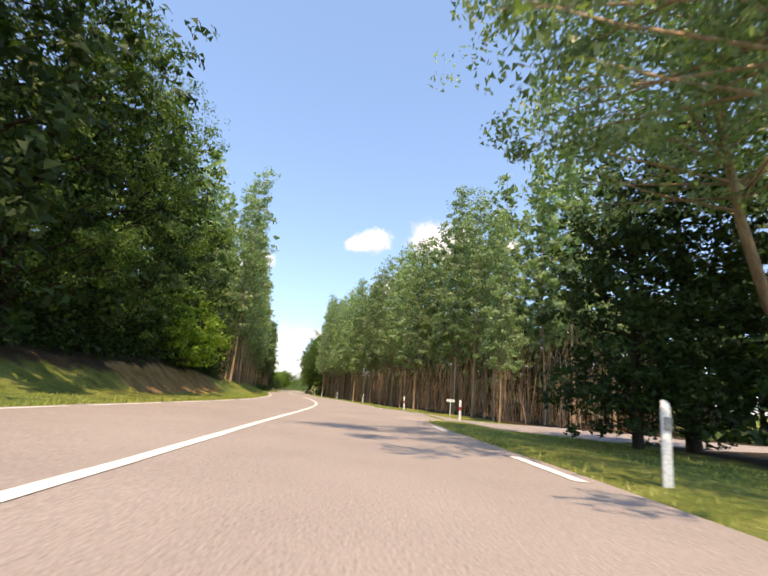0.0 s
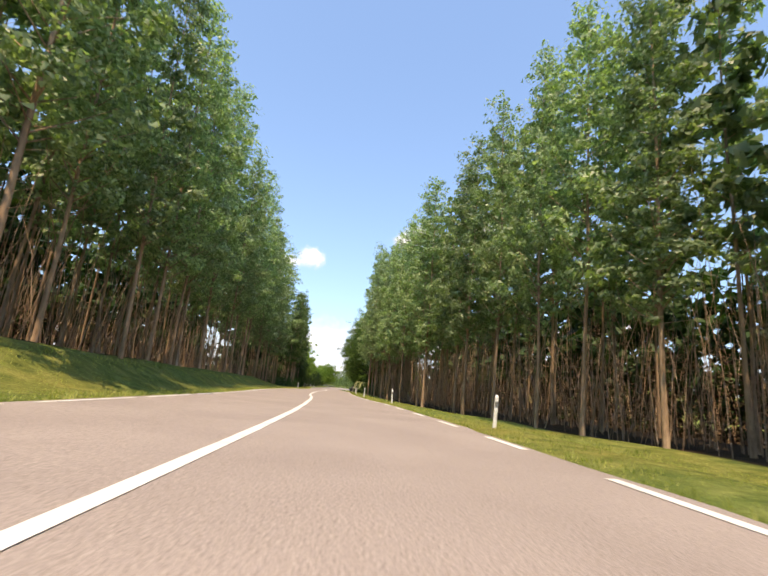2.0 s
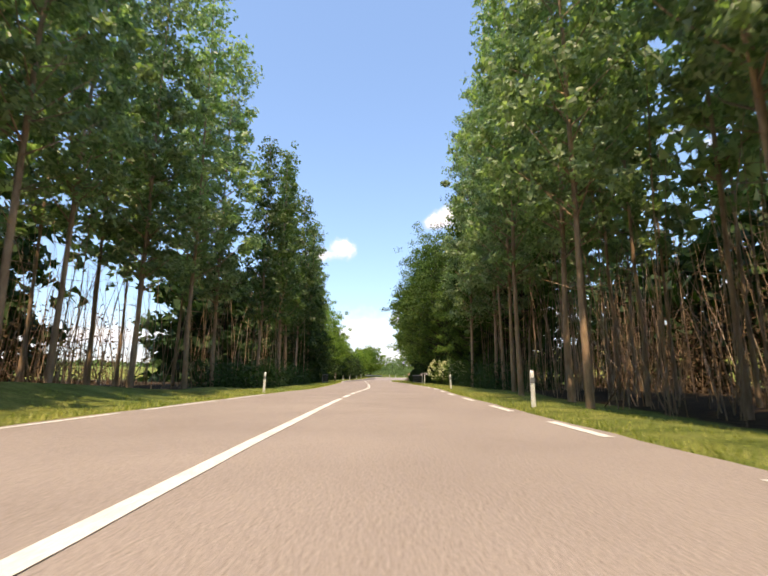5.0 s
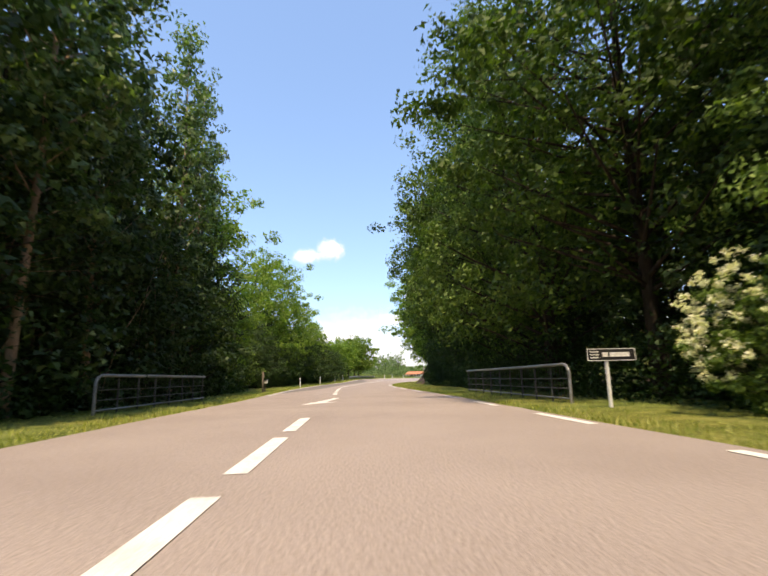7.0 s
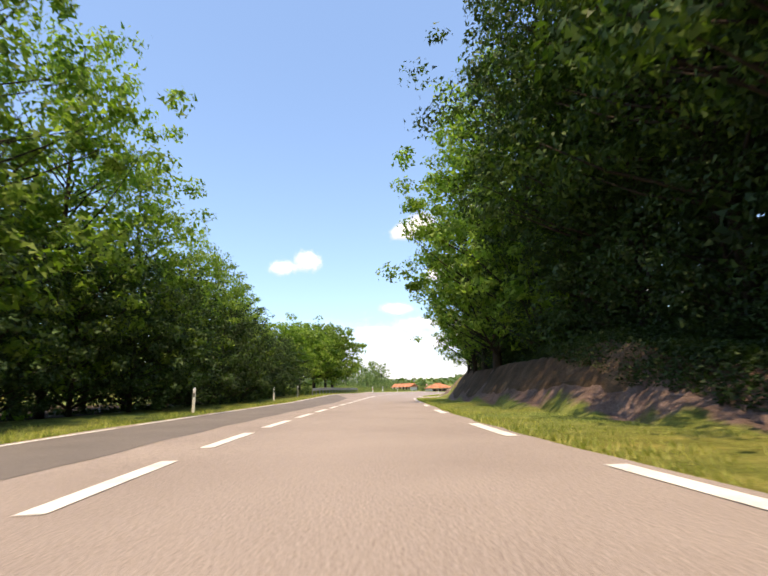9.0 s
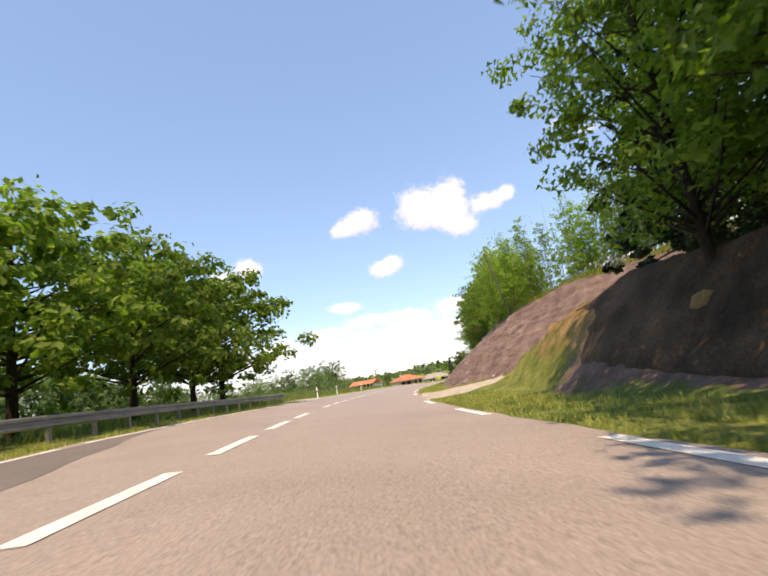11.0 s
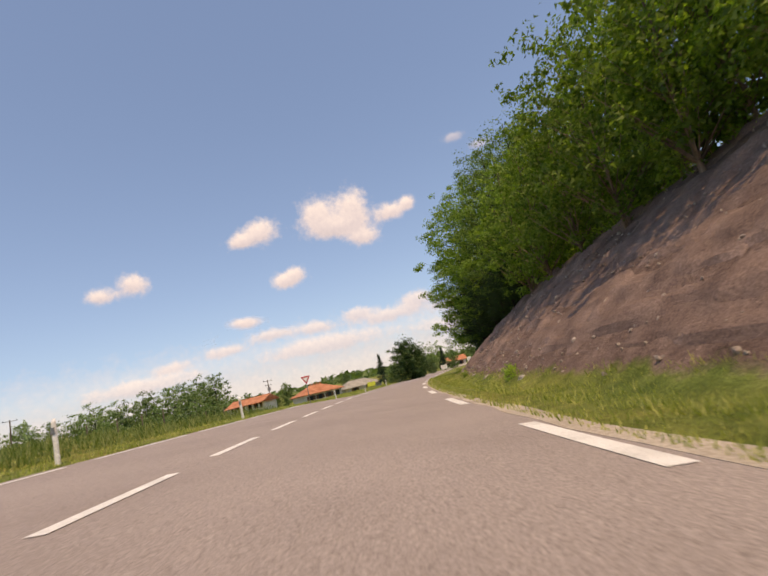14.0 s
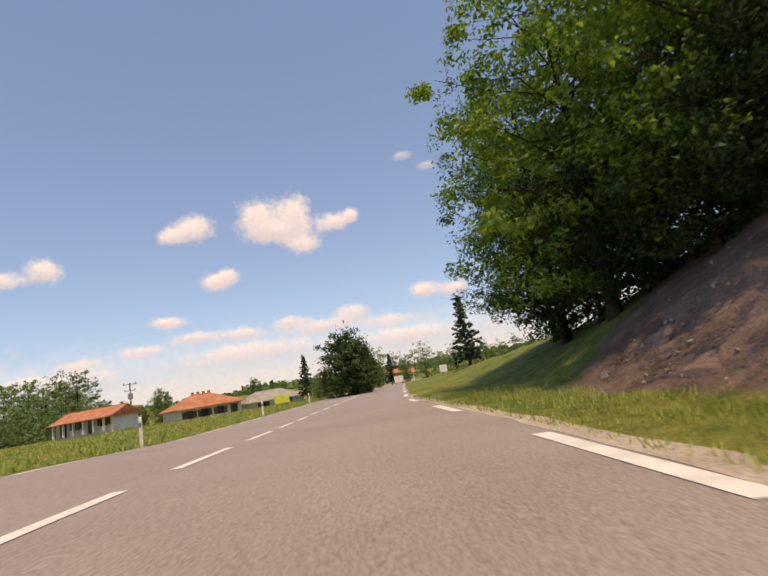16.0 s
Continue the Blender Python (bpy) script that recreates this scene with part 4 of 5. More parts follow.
def cloud(heaps, far, rough=0.55, veil=0.0, thick=0.94, label="white fair-weather cumulus cloud"):
    """Heaps are (azimuth, elevation, wide, high) in degrees of the sky, seen from the middle of the road."""
    az = sum(h[0] for h in heaps) / len(heaps)
    el = sum(h[1] for h in heaps) / len(heaps)
    if veil:
        el = 5.0
    k = math.cos(radians(el))
    local = [((h[0] - az) * k, h[1] - el, h[2] * k, h[3]) for h in heaps]
    x0, x1 = min(h[0] - 2.6 * h[2] for h in local), max(h[0] + 2.6 * h[2] for h in local)
    y0, y1 = min(h[1] - 2.6 * h[3] for h in local), max(h[1] + 2.6 * h[3] for h in local)
    if veil:
        x0, x1, y0, y1 = -75.0, 75.0, -6.0, 5.5
    d = Vector((math.sin(radians(az)) * k, math.cos(radians(az)) * k, math.sin(radians(el))))
    right = Vector((d.y, -d.x, 0)).normalized()
    up = right.cross(d)
    unit = far * radians(1.0)
    cols = 24 if veil else 4
    xs = np.linspace(x0, x1, cols + 1)
    bow = lambda x: far / unit * (1 - math.cos(radians(x))) if veil else 0.0
    flat = lambda x: math.degrees(math.sin(radians(x))) if veil else x
    verts = [(flat(x), y, bow(x)) for x in xs for y in (y0, y1)]
    faces = [(2 * i, 2 * i + 2, 2 * i + 3, 2 * i + 1) for i in range(cols)]
    m = Matrix.Translation(Vector((-40, 200, 0)) + d * far) @ Matrix((right, up, -d)).transposed().to_4x4() @ Matrix.Diagonal((unit, unit, unit, 1))
    ob = put("cloud", np_mesh("cloud", verts, faces, cloud_material(local, rough, veil, thick)), None, m)
    ob.visible_shadow = False
    tagged(ob, label, "cloud", "clouds", "structure")


cloud([(-2.6, 19.9, 2.3, 1.5), (-5.2, 19.2, 1.6, 0.8), (4.6, 20.6, 2.2, 2.0), (9.0, 20.7, 2.0, 2.1), (13.6, 19.2, 2.0, 1.0), (6.8, 18.6, 3.6, 1.2), (9.6, 16.9, 2.0, 1.0), (15.8, 19.8, 0.9, 0.8)], 3600, 0.7)
cloud([(-1.0, 13.6, 1.5, 0.9), (0.6, 14.3, 1.3, 0.9)], 3640, 0.7)
cloud([(-20.2, 14.7, 1.5, 0.8), (-16.9, 15.7, 1.7, 1.15)], 3660, 0.7)
cloud([(-6.0, 9.8, 2.0, 0.7)], 3670)
cloud([(23.3, 25.1, 1.4, 0.5), (26.0, 23.5, 1.2, 0.5)], 3680, 0.7, 0.0, 0.4)
cloud([(22.7, 9.7, 1.7, 1.0), (26.5, 9.2, 1.9, 0.9), (38.0, 11.0, 3.0, 1.4)], 3690)
cloud([(14.3, 8.6, 2.0, 1.0), (6.8, 8.4, 1.7, 0.75), (1.5, 7.7, 2.6, 0.8), (-3.6, 8.0, 2.2, 0.7), (10.5, 7.4, 4.0, 0.9), (-9.0, 7.2, 3.0, 0.7), (-15.0, 6.6, 2.2, 0.7), (19.0, 7.0, 3.0, 0.8)], 3750, 0.8, 0.0, 0.75)
cloud([(2.0, 5.6, 9.0, 1.4), (-17.0, 5.2, 7.0, 1.2), (20.0, 5.0, 8.0, 1.3), (-40.0, 5.5, 9.0, 1.3), (45.0, 5.5, 9.0, 1.4)], 3820, 0.6, 0.8, 0.78, "pale bank of haze and low cloud above the horizon")


# ---------------------------------------------------------------- grass and stems
def blades(name, s0, s1, lo, hi, count, tall, wide, mat, label, seed, cond=None):
    """Single blades scattered over a strip of the verge: one mesh."""
    r = np.random.default_rng(seed)
    s, u = r.uniform(s0, s1, count), r.uniform(0, 1, count) ** 1.25
    a = lo(s) + (hi(s) - lo(s)) * u
    keep = np.ones(count, bool) if cond is None else cond(s, a)
    s, a = s[keep], a[keep]
    n = len(s)
    x, y = at(s, a)
    z = ground_z(s, a) - 0.03
    p = np.stack([x, y, z], 1)
    t = r.uniform(0, 6.28, n)
    h = (tall * r.uniform(0.4, 1.2, n) * (0.7 + 0.6 * np.abs(np.sin(s * 0.9 + a * 1.3))))[:, None]
    d = np.stack([np.cos(t), np.sin(t), 0 * t], 1) * wide
    bend = np.stack([np.cos(t + 1.3), np.sin(t + 1.3), 0 * t], 1) * h * 0.55
    v = np.stack([p - d, p + d, p + bend + np.array([0, 0, 1]) * h], 1).reshape(-1, 3)
    tagged(put(name, np_mesh(name, v, np.arange(3 * n).reshape(-1, 3), mat)), label, "grass", kind="stuff")


SIDE = lambda s, a: ~((a > 0) & (s > 21.5) & (s < 32.5)) & ~((a > 0) & (s > 265.5) & (s < 279)) & ~((a < 0) & (s > 282) & (s < 290))
blades("verge_grass", -12, 360, lambda s: right_w(s) + 0.32, lambda s: right_w(s) + table(s, (0, 9), (40, 8), (60, 6), (80, 5), (110, 3.6), (200, 3.2), (300, 2.6), (360, 4)), 120000, 0.115, 0.013, BLADE, "sunlit yellow-green verge grass", 31, SIDE)
blades("verge_grass", -12, 360, lambda s: -left_w(s) - 0.32, lambda s: -left_w(s) - table(s, (0, 3.2), (60, 4.2), (130, 3.0), (240, 2.6), (260, 4)), 95000, 0.14, 0.013, BLADE, "sunlit yellow-green verge grass", 32, SIDE)
blades("meadow_grass", 250, 334, lambda s: -left_w(s) - 2.2, lambda s: -left_w(s) - 50, 90000, 0.42, 0.02, BLADE_TALL, "tall uncut meadow grass", 33)
blades("short_grass", 334, 420, lambda s: -left_w(s) - 0.6, lambda s: -left_w(s) - 45, 26000, 0.2, 0.05, BLADE, "short mown grass before the houses", 35)
blades("bank_grass", 245, 352, lambda s: right_w(s) + 1.2, lambda s: right_w(s) + 2.9, 26000, 0.19, 0.013, BLADE, "rough grass along the foot of the cutting", 34, SIDE)
blades("crest_grass", 264, 336, lambda s: 14.75 + np.maximum(0, (285 - s) * 0.5), lambda s: 16.3 + np.maximum(0, (285 - s) * 0.5), 30000, 0.3, 0.02, BLADE, "yellow-green grass along the top of the cutting", 36)


def stems(name, s0, s1, lo, hi, count, seed):
    """Thin bare stems and dead shoots between the trunks: one mesh."""
    r = np.random.default_rng(seed)
    lines = []
    for _ in range(count):
        s, u = r.uniform(s0, s1), r.uniform(0, 1)
        a = lo(s) + (hi(s) - lo(s)) * u
        x, y = at(s, a)
        z = float(ground_z(np.array([s]), np.array([a]))[0]) - 0.2
        h, k = r.uniform(2.0, 11.5), r.uniform(0.01, 0.04)
        dx, dy = r.normal(size=2) * 0.45
        lines.append([(np.array([x, y, z]), k), (np.array([x + dx, y + dy, z + h * 0.6]), k * 0.7), (np.array([x + dx * 2.4, y + dy * 2.4, z + h]), k * 0.3)])
    v, f = tubes(lines, 3)
    tagged(put(name, np_mesh(name, v, f, BARK_PALE, True)), "thin bare stems and dead shoots among the trunks", "stems", kind="stuff")


stems("undergrowth_stems", 36, 155, lambda s: front_r(s) + 0.5, lambda s: front_r(s) + 18, 1700, 41)
stems("undergrowth_stems", 52, 150, lambda s: -10.4, lambda s: -28.0, 1200, 42)
stems("undergrowth_stems", 140, 180, lambda s: -7.0, lambda s: -14.0, 140, 43)
stems("cutting_stems", 291, 338, lambda s: 14.6, lambda s: 21.0, 260, 44)


def undergrowth(name, s0, s1, lo, hi, count, high, size, mat, label, seed):
    r = np.random.default_rng(seed)
    s, u = r.uniform(s0, s1, count), r.uniform(0, 1, count)
    lump = np.sin(s * 0.8 + 3 * u) * np.sin(s * 0.37 + 1) * 0.35 + 0.75
    a = lo(s) + (hi(s) - lo(s)) * u
    x, y = at(s, a)
    z = ground_z(s, a) + high * lump * r.uniform(0, 1, count) ** 1.4
    v, f = leaves(r, np.stack([x, y, z], 1), size, 0.4, None, True)
    tagged(put(name, np_mesh(name, v, f, mat)), label, "undergrowth", kind="stuff")


# leaves coloured dark so that hedge foot and banks read as shaded
undergrowth("undergrowth", 140, 212, lambda s: table(s, (140, 8.2), (184, 8.2), (194, 10.4), (212, 11.2)), lambda s: 13.4 + 0 * s, 60000, 2.6, 0.115, LEAF_DARK, "tangled undergrowth below the hedge trees, its shade put into the leaf colour", 51)
undergrowth("undergrowth", 138, 190, lambda s: -6.4 + 0 * s, lambda s: -12.0 + 0 * s, 30000, 2.2, 0.17, LEAF_DARK, "tangled undergrowth below the hedge trees, its shade put into the leaf colour", 52)
undergrowth("undergrowth", -5, 56, lambda s: -10.2 + 0 * s, lambda s: -15.0 + 0 * s, 36000, 3.6, 0.2, LEAF_DARK, "ivy and brambles on the bank, leaves darkened to put in the shade", 53)
undergrowth("undergrowth", 36, 155, lambda s: front_r_np(s) + 10, lambda s: front_r_np(s) + 20, 46000, 7.0, 0.2, LITTER, "brown dead brush deep in the plantation", 54)
undergrowth("undergrowth", 50, 150, lambda s: -20 + 0 * s, lambda s: -30 + 0 * s, 30000, 6.0, 0.2, LITTER, "brown dead brush deep in the plantation", 55)
undergrowth("undergrowth", 290, 340, lambda s: 14.0 + 0 * s, lambda s: 19.0 + 0 * s, 14000, 1.6, 0.16, LEAF_FRESH, "fresh green scrub along the top of the cutting", 56)
# fine ivy over the bank, its dark colour paints the crowns' shade
undergrowth("undergrowth", 186, 228, lambda s: table(s, (186, 8.9), (214, 8.9), (228, 10.4)), lambda s: 12.6 + 0 * s, 110000, 0.5, 0.085, LEAF_DARK, "ivy and brambles on the bank, leaves darkened to put in the shade", 58)
undergrowth("undergrowth", 207, 254, lambda s: 10.8 + 0 * s, lambda s: 15.5 + 0 * s, 44000, 1.8, 0.11, LEAF_DARK, "ivy and brambles on the bank, leaves darkened to put in the shade", 57)


# ---------------------------------------------------------------- things along the road
WHITE = two_scale("white_plastic", (0.72, 0.72, 0.70), (0.80, 0.80, 0.78), (0.84, 0.84, 0.82), 1.5, 25.0, 0.45, 0.4, 0.1, 0.004)
RED = two_scale("red_reflective", (0.42, 0.03, 0.03), (0.52, 0.04, 0.04), (0.58, 0.06, 0.05), 2.0, 30.0, 0.4, 0.5, 0.05, 0.002)
BLACK = two_scale("black_plastic", (0.012, 0.012, 0.014), (0.02, 0.02, 0.022), (0.03, 0.03, 0.03), 2.0, 30.0, 0.5, 0.4, 0.1, 0.003)
ZINC = two_scale("galvanised_steel", (0.22, 0.22, 0.22), (0.30, 0.30, 0.30), (0.38, 0.38, 0.37), 1.2, 30.0, 0.45, 0.5, 0.1, 0.003)
ZINC.node_tree.nodes["Principled BSDF"].inputs["Metallic"].default_value = 0.6
ZINC_DARK = two_scale("dull_steel", (0.05, 0.05, 0.048), (0.08, 0.08, 0.078), (0.12, 0.12, 0.115), 1.2, 30.0, 0.6, 0.4, 0.1, 0.003)
WOOD_OLD = two_scale("weathered_wood", (0.10, 0.08, 0.06), (0.17, 0.14, 0.11), (0.25, 0.21, 0.17), 1.0, 12.0, 0.9, 0.2, 0.6, 0.02, (1, 1, 0.2))
ROOF = two_scale("orange_tiles", (0.38, 0.145, 0.075), (0.49, 0.205, 0.11), (0.58, 0.285, 0.165), 0.8, 6.0, 0.85, 0.2, 0.7, 0.03)
ROOF_GREY = two_scale("grey_tiles", (0.26, 0.24, 0.20), (0.34, 0.32, 0.27), (0.42, 0.39, 0.33), 0.8, 6.0, 0.85, 0.2, 0.7, 0.03)
RENDERED = two_scale("cream_render", (0.62, 0.57, 0.48), (0.72, 0.67, 0.58), (0.78, 0.74, 0.66), 0.7, 12.0, 0.9, 0.2, 0.3, 0.01)
GLASS_DARK = two_scale("window_glass", (0.02, 0.025, 0.03), (0.035, 0.04, 0.045), (0.05, 0.055, 0.06), 0.7, 3.0, 0.08, 0.6, 0.0, 0.001)
TIMBER = two_scale("brown_timber", (0.10, 0.05, 0.03), (0.16, 0.085, 0.05), (0.22, 0.12, 0.075), 1.0, 14.0, 0.8, 0.2, 0.4, 0.01)
STONE = two_scale("pale_stone", (0.24, 0.19, 0.16), (0.36, 0.30, 0.26), (0.48, 0.42, 0.37), 1.5, 12.0, 0.9, 0.2, 0.8, 0.03)
LIME = two_scale("yellow_green_panel", (0.50, 0.55, 0.05), (0.60, 0.65, 0.08), (0.66, 0.70, 0.12), 1.0, 12.0, 0.6, 0.3, 0.1, 0.003)
BLOSSOM = leaf_mat("cream_blossom", (0.62, 0.60, 0.42), (0.72, 0.70, 0.52), (0.80, 0.79, 0.64), 0.3)


def spot(s, a):
    x, y = at(s, a)
    return float(x), float(y), float(ground_z(np.array([s]), np.array([a]))[0])


def heading(s):
    return math.degrees(math.atan2(-np.interp(s, AS, TAN[:, 0]), np.interp(s, AS, TAN[:, 1])))


def marker_post(banded):
    """A roadside marker post: tapered D-shaped body with a slanted cap and a reflector, or a red band."""
    top = new("marker_post")
    bm = bmesh.new()
    ring = [(0.065 * math.cos(t), 0.05 * math.sin(t) if math.sin(t) > 0 else 0.03 * math.sin(t)) for t in np.linspace(0, 2 * math.pi, 12, endpoint=False)]
    loops = []
    for z, k in ((-0.25, 1.0), (0.0, 1.0), (0.55, 0.97), (0.92, 0.94), (1.0, 0.80)):
        loops.append([bm.verts.new((x * k, y * k, z + (0.05 * y / 0.05 if z >= 1.0 else 0))) for x, y in ring])
    for lo, hi in zip(loops, loops[1:]):
        for i in range(12):
            bm.faces.new([lo[i], lo[(i + 1) % 12], hi[(i + 1) % 12], hi[i]])
    bm.faces.new(loops[-1])
    part("body", bm, WHITE, top, smooth=True)
    bm = bmesh.new()
    if banded:
        for z, k in ((0.56, 0.972), (0.72, 0.96)):
            loops.append([bm.verts.new((x * k * 1.05, y * k * 1.06, z)) for x, y in ring])
        lo, hi = loops[-2:]
        for i in range(12):
            bm.faces.new([lo[i], lo[(i + 1) % 12], hi[(i + 1) % 12], hi[i]])
        part("band", bm, RED, top, "red reflective band", smooth=True)
    else:
        box(bm, (0.11, 0.012, 0.16), (0, -0.036, 0.76), bevel=0.004)
        part("reflector", bm, ZINC, top, "grey reflector strip")
    return top


POST_PLAIN = tagged(marker_post(False), "white plastic roadside marker post with reflector", "marker post", "roadside marker posts")
POST_RED = tagged(marker_post(True), "white marker post with red band", "marker post", "roadside marker posts")
plain = [(5.6, 5.9), (56.7, 6.2), (78.4, 6.1), (99.1, 5.9), (121, 5.9), (142, 6.0), (205.0, -4.5), (221.0, -5.2), (237.0, -6.0), (298, -4.7), (309.5, -4.5),
         (321.5, -4.2), (350.5, -5.2), (367, -5.3), (384, -5.3), (401, -5.3), (418, -5.4), (132, -4.6), (246, -6.2)]
for source, places in ((POST_PLAIN, plain), (POST_RED, [(23.5, 7.4), (36.2, 6.6), (287.5, -4.4)])):
    for i, (s, a) in enumerate(places):
        m = pose(*spot(s, a), rng.normal() * 1.2, rng.normal() * 1.2, heading(s) + rng.normal() * 6)
        if i == 0:
            source.matrix_basis = m
        else:
            copy_thing(source, m)


def sweep(bm, profile, path):
    """A profile of (offset, height) swept along (x, y, z) points on the ground plane."""
    rows = []
    for i, p in enumerate(path):
        q0, q1 = path[max(i - 1, 0)], path[min(i + 1, len(path) - 1)]
        d = Vector((q1[0] - q0[0], q1[1] - q0[1], 0)).normalized()
        r = Vector((d.y, -d.x, 0))
        rows.append([bm.verts.new(Vector(p) + r * o + Vector((0, 0, h))) for o, h in profile])
    for lo, hi in zip(rows, rows[1:]):
        for i in range(len(profile)):
            j = (i + 1) % len(profile)
            bm.faces.new([lo[i], lo[j], hi[j], hi[i]])
    bm.faces.new(rows[0])
    bm.faces.new(list(reversed(rows[-1])))


def guard_rail():
    top = new("guard_rail")
    s0, s1, a = 250, 281.0, -5.6
    path = [spot(s, a) for s in np.arange(s0, s1 + 0.1, 1.5)]
    bm = bmesh.new()
    w = [(0.0, 0.45), (0.05, 0.48), (0.05, 0.54), (0.0, 0.58), (0.0, 0.62), (0.05, 0.66), (0.05, 0.72), (0.0, 0.75), (-0.012, 0.75), (0.03, 0.71), (0.03, 0.67), (-0.012, 0.63), (-0.012, 0.57), (0.03, 0.53), (0.03, 0.49), (-0.012, 0.45)]
    sweep(bm, w, path)
    part("beam", bm, ZINC, top, "dull corrugated steel beam")
    for s in np.arange(s0 + 0.5, s1, 2.0):
        bm = bmesh.new()
        x, y, z = spot(s, a - 0.12)
        box(bm, (0.09, 0.12, 1.15), (x, y, z + 0.12), Matrix.Rotation(radians(heading(s)), 4, "Z"), 0.006)
        part("post", bm, ZINC, top)
    tagged(top, "weathered grey steel guard rail beside the road", "guard rail")


guard_rail()


def tube_part(name, pts, radius, mat, parent, label="", sides=10):
    v, f = tubes([[(np.array(p, float), radius) for p in pts]], sides)
    return put(name, np_mesh(name, v, f, mat, True), parent, None, label)


def bridge_railing(s0, s1, a, side):
    """A tubular parapet railing with a rounded end and thin uprights."""
    top = new("bridge_railing")
    x, y, z = spot(s0, a)
    arc = [(s0, -0.2), (s0, 0.85), (s0 + 0.05, 0.95), (s0 + 0.14, 1.02), (s0 + 0.3, 1.06)]
    rail = [(*spot(s, a)[:2], z + h) for s, h in arc] + [(*spot(s, a)[:2], spot(s, a)[2] + 1.06) for s in np.linspace(s0 + 1, s1, 9)]
    tube_part("handrail", rail, 0.045, ZINC, top, "rounded grey tubular handrail")
    tube_part("lower_rail", [(*spot(s, a)[:2], spot(s, a)[2] + 0.16) for s in np.linspace(s0, s1, 9)], 0.025, ZINC, top)
    for k, h in enumerate((0.42, 0.68)):
        tube_part("middle_rail", [(*spot(s, a)[:2], spot(s, a)[2] + h) for s in np.linspace(s0, s1, 9)], 0.014, ZINC_DARK, top, sides=6)
    for s in np.arange(s0 + 1.2, s1, 1.25):
        px, py, pz = spot(s, a)
        tube_part("post", [(px, py, pz - 0.15), (px, py, pz + 1.04)], 0.028, ZINC_DARK, top, sides=8)
    for s in np.arange(s0 + 0.2, s1, 0.2):
        px, py, pz = spot(s, a)
        tube_part("wire", [(px, py, pz + 0.16), (px, py, pz + 1.02)], 0.005, ZINC_DARK, top, sides=4)
    tagged(top, "grey tubular steel bridge railing over the stream", "railing", "bridge railings")


bridge_railing(166.5, 178.0, 6.7, 1)
bridge_railing(167.0, 176.0, -5.6, -1)


def stream_sign():
    top = new("stream_sign")
    x, y, z = spot(164.6, 6.75)
    m = pose(x, y, z, 0, 0, heading(165) + 4)
    bm = bmesh.new()
    box(bm, (0.06, 0.06, 1.25), (0, 0.03, 0.50), bevel=0.006)
    part("pole", bm, WHITE, top)
    bm = bmesh.new()
    box(bm, (1.1, 0.03, 0.26), (0.1, 0, 1.10), bevel=0.012)
    board = part("board", bm, BLACK, top, "black board with white border")
    bm = bmesh.new()
    for size, at_ in (((1.06, 0.012), (0.1, 1.217)), ((1.06, 0.012), (0.1, 0.983)), ((0.012, 0.22), (-0.425, 1.10)), ((0.012, 0.22), (0.625, 1.10))):
        box(bm, (size[0], 0.006, size[1]), (at_[0], -0.018, at_[1]))
    part("border", bm, WHITE, board)
    for k, (px, w) in enumerate(((-0.04, 0.12), (0.28, 0.44))):
        bm = bmesh.new()
        box(bm, (w, 0.006, 0.09), (px, -0.018, 1.10))
        part("lettering", bm, WHITE, board, "white bar of lettering")
    for k in range(3):
        tube_part("wave_mark", [(-0.38 + 0.2 * i / 16, -0.017, 1.04 + 0.06 * k + 0.012 * math.sin(i * 2 * math.pi / 6)) for i in range(17)], 0.009, WHITE, board, sides=6)
    top.matrix_basis = m @ Matrix.Scale(1.1, 4)
    tagged(top, "small black stream name sign with white lettering", "sign")


stream_sign()


def small_sign():
    top = new("direction_sign")
    bm = bmesh.new()
    box(bm, (0.05, 0.05, 1.5), (0, 0.03, 0.55), bevel=0.005)
    part("pole", bm, WHITE, top)
    bm = bmesh.new()
    box(bm, (0.62, 0.03, 0.2), (0, 0, 1.25), bevel=0.01)
    part("board", bm, WHITE, top)
    top.matrix_basis = pose(*spot(35.2, 9.9), 0, 0, heading(35))
    tagged(top, "small white signboard on a white pole", "sign")


small_sign()


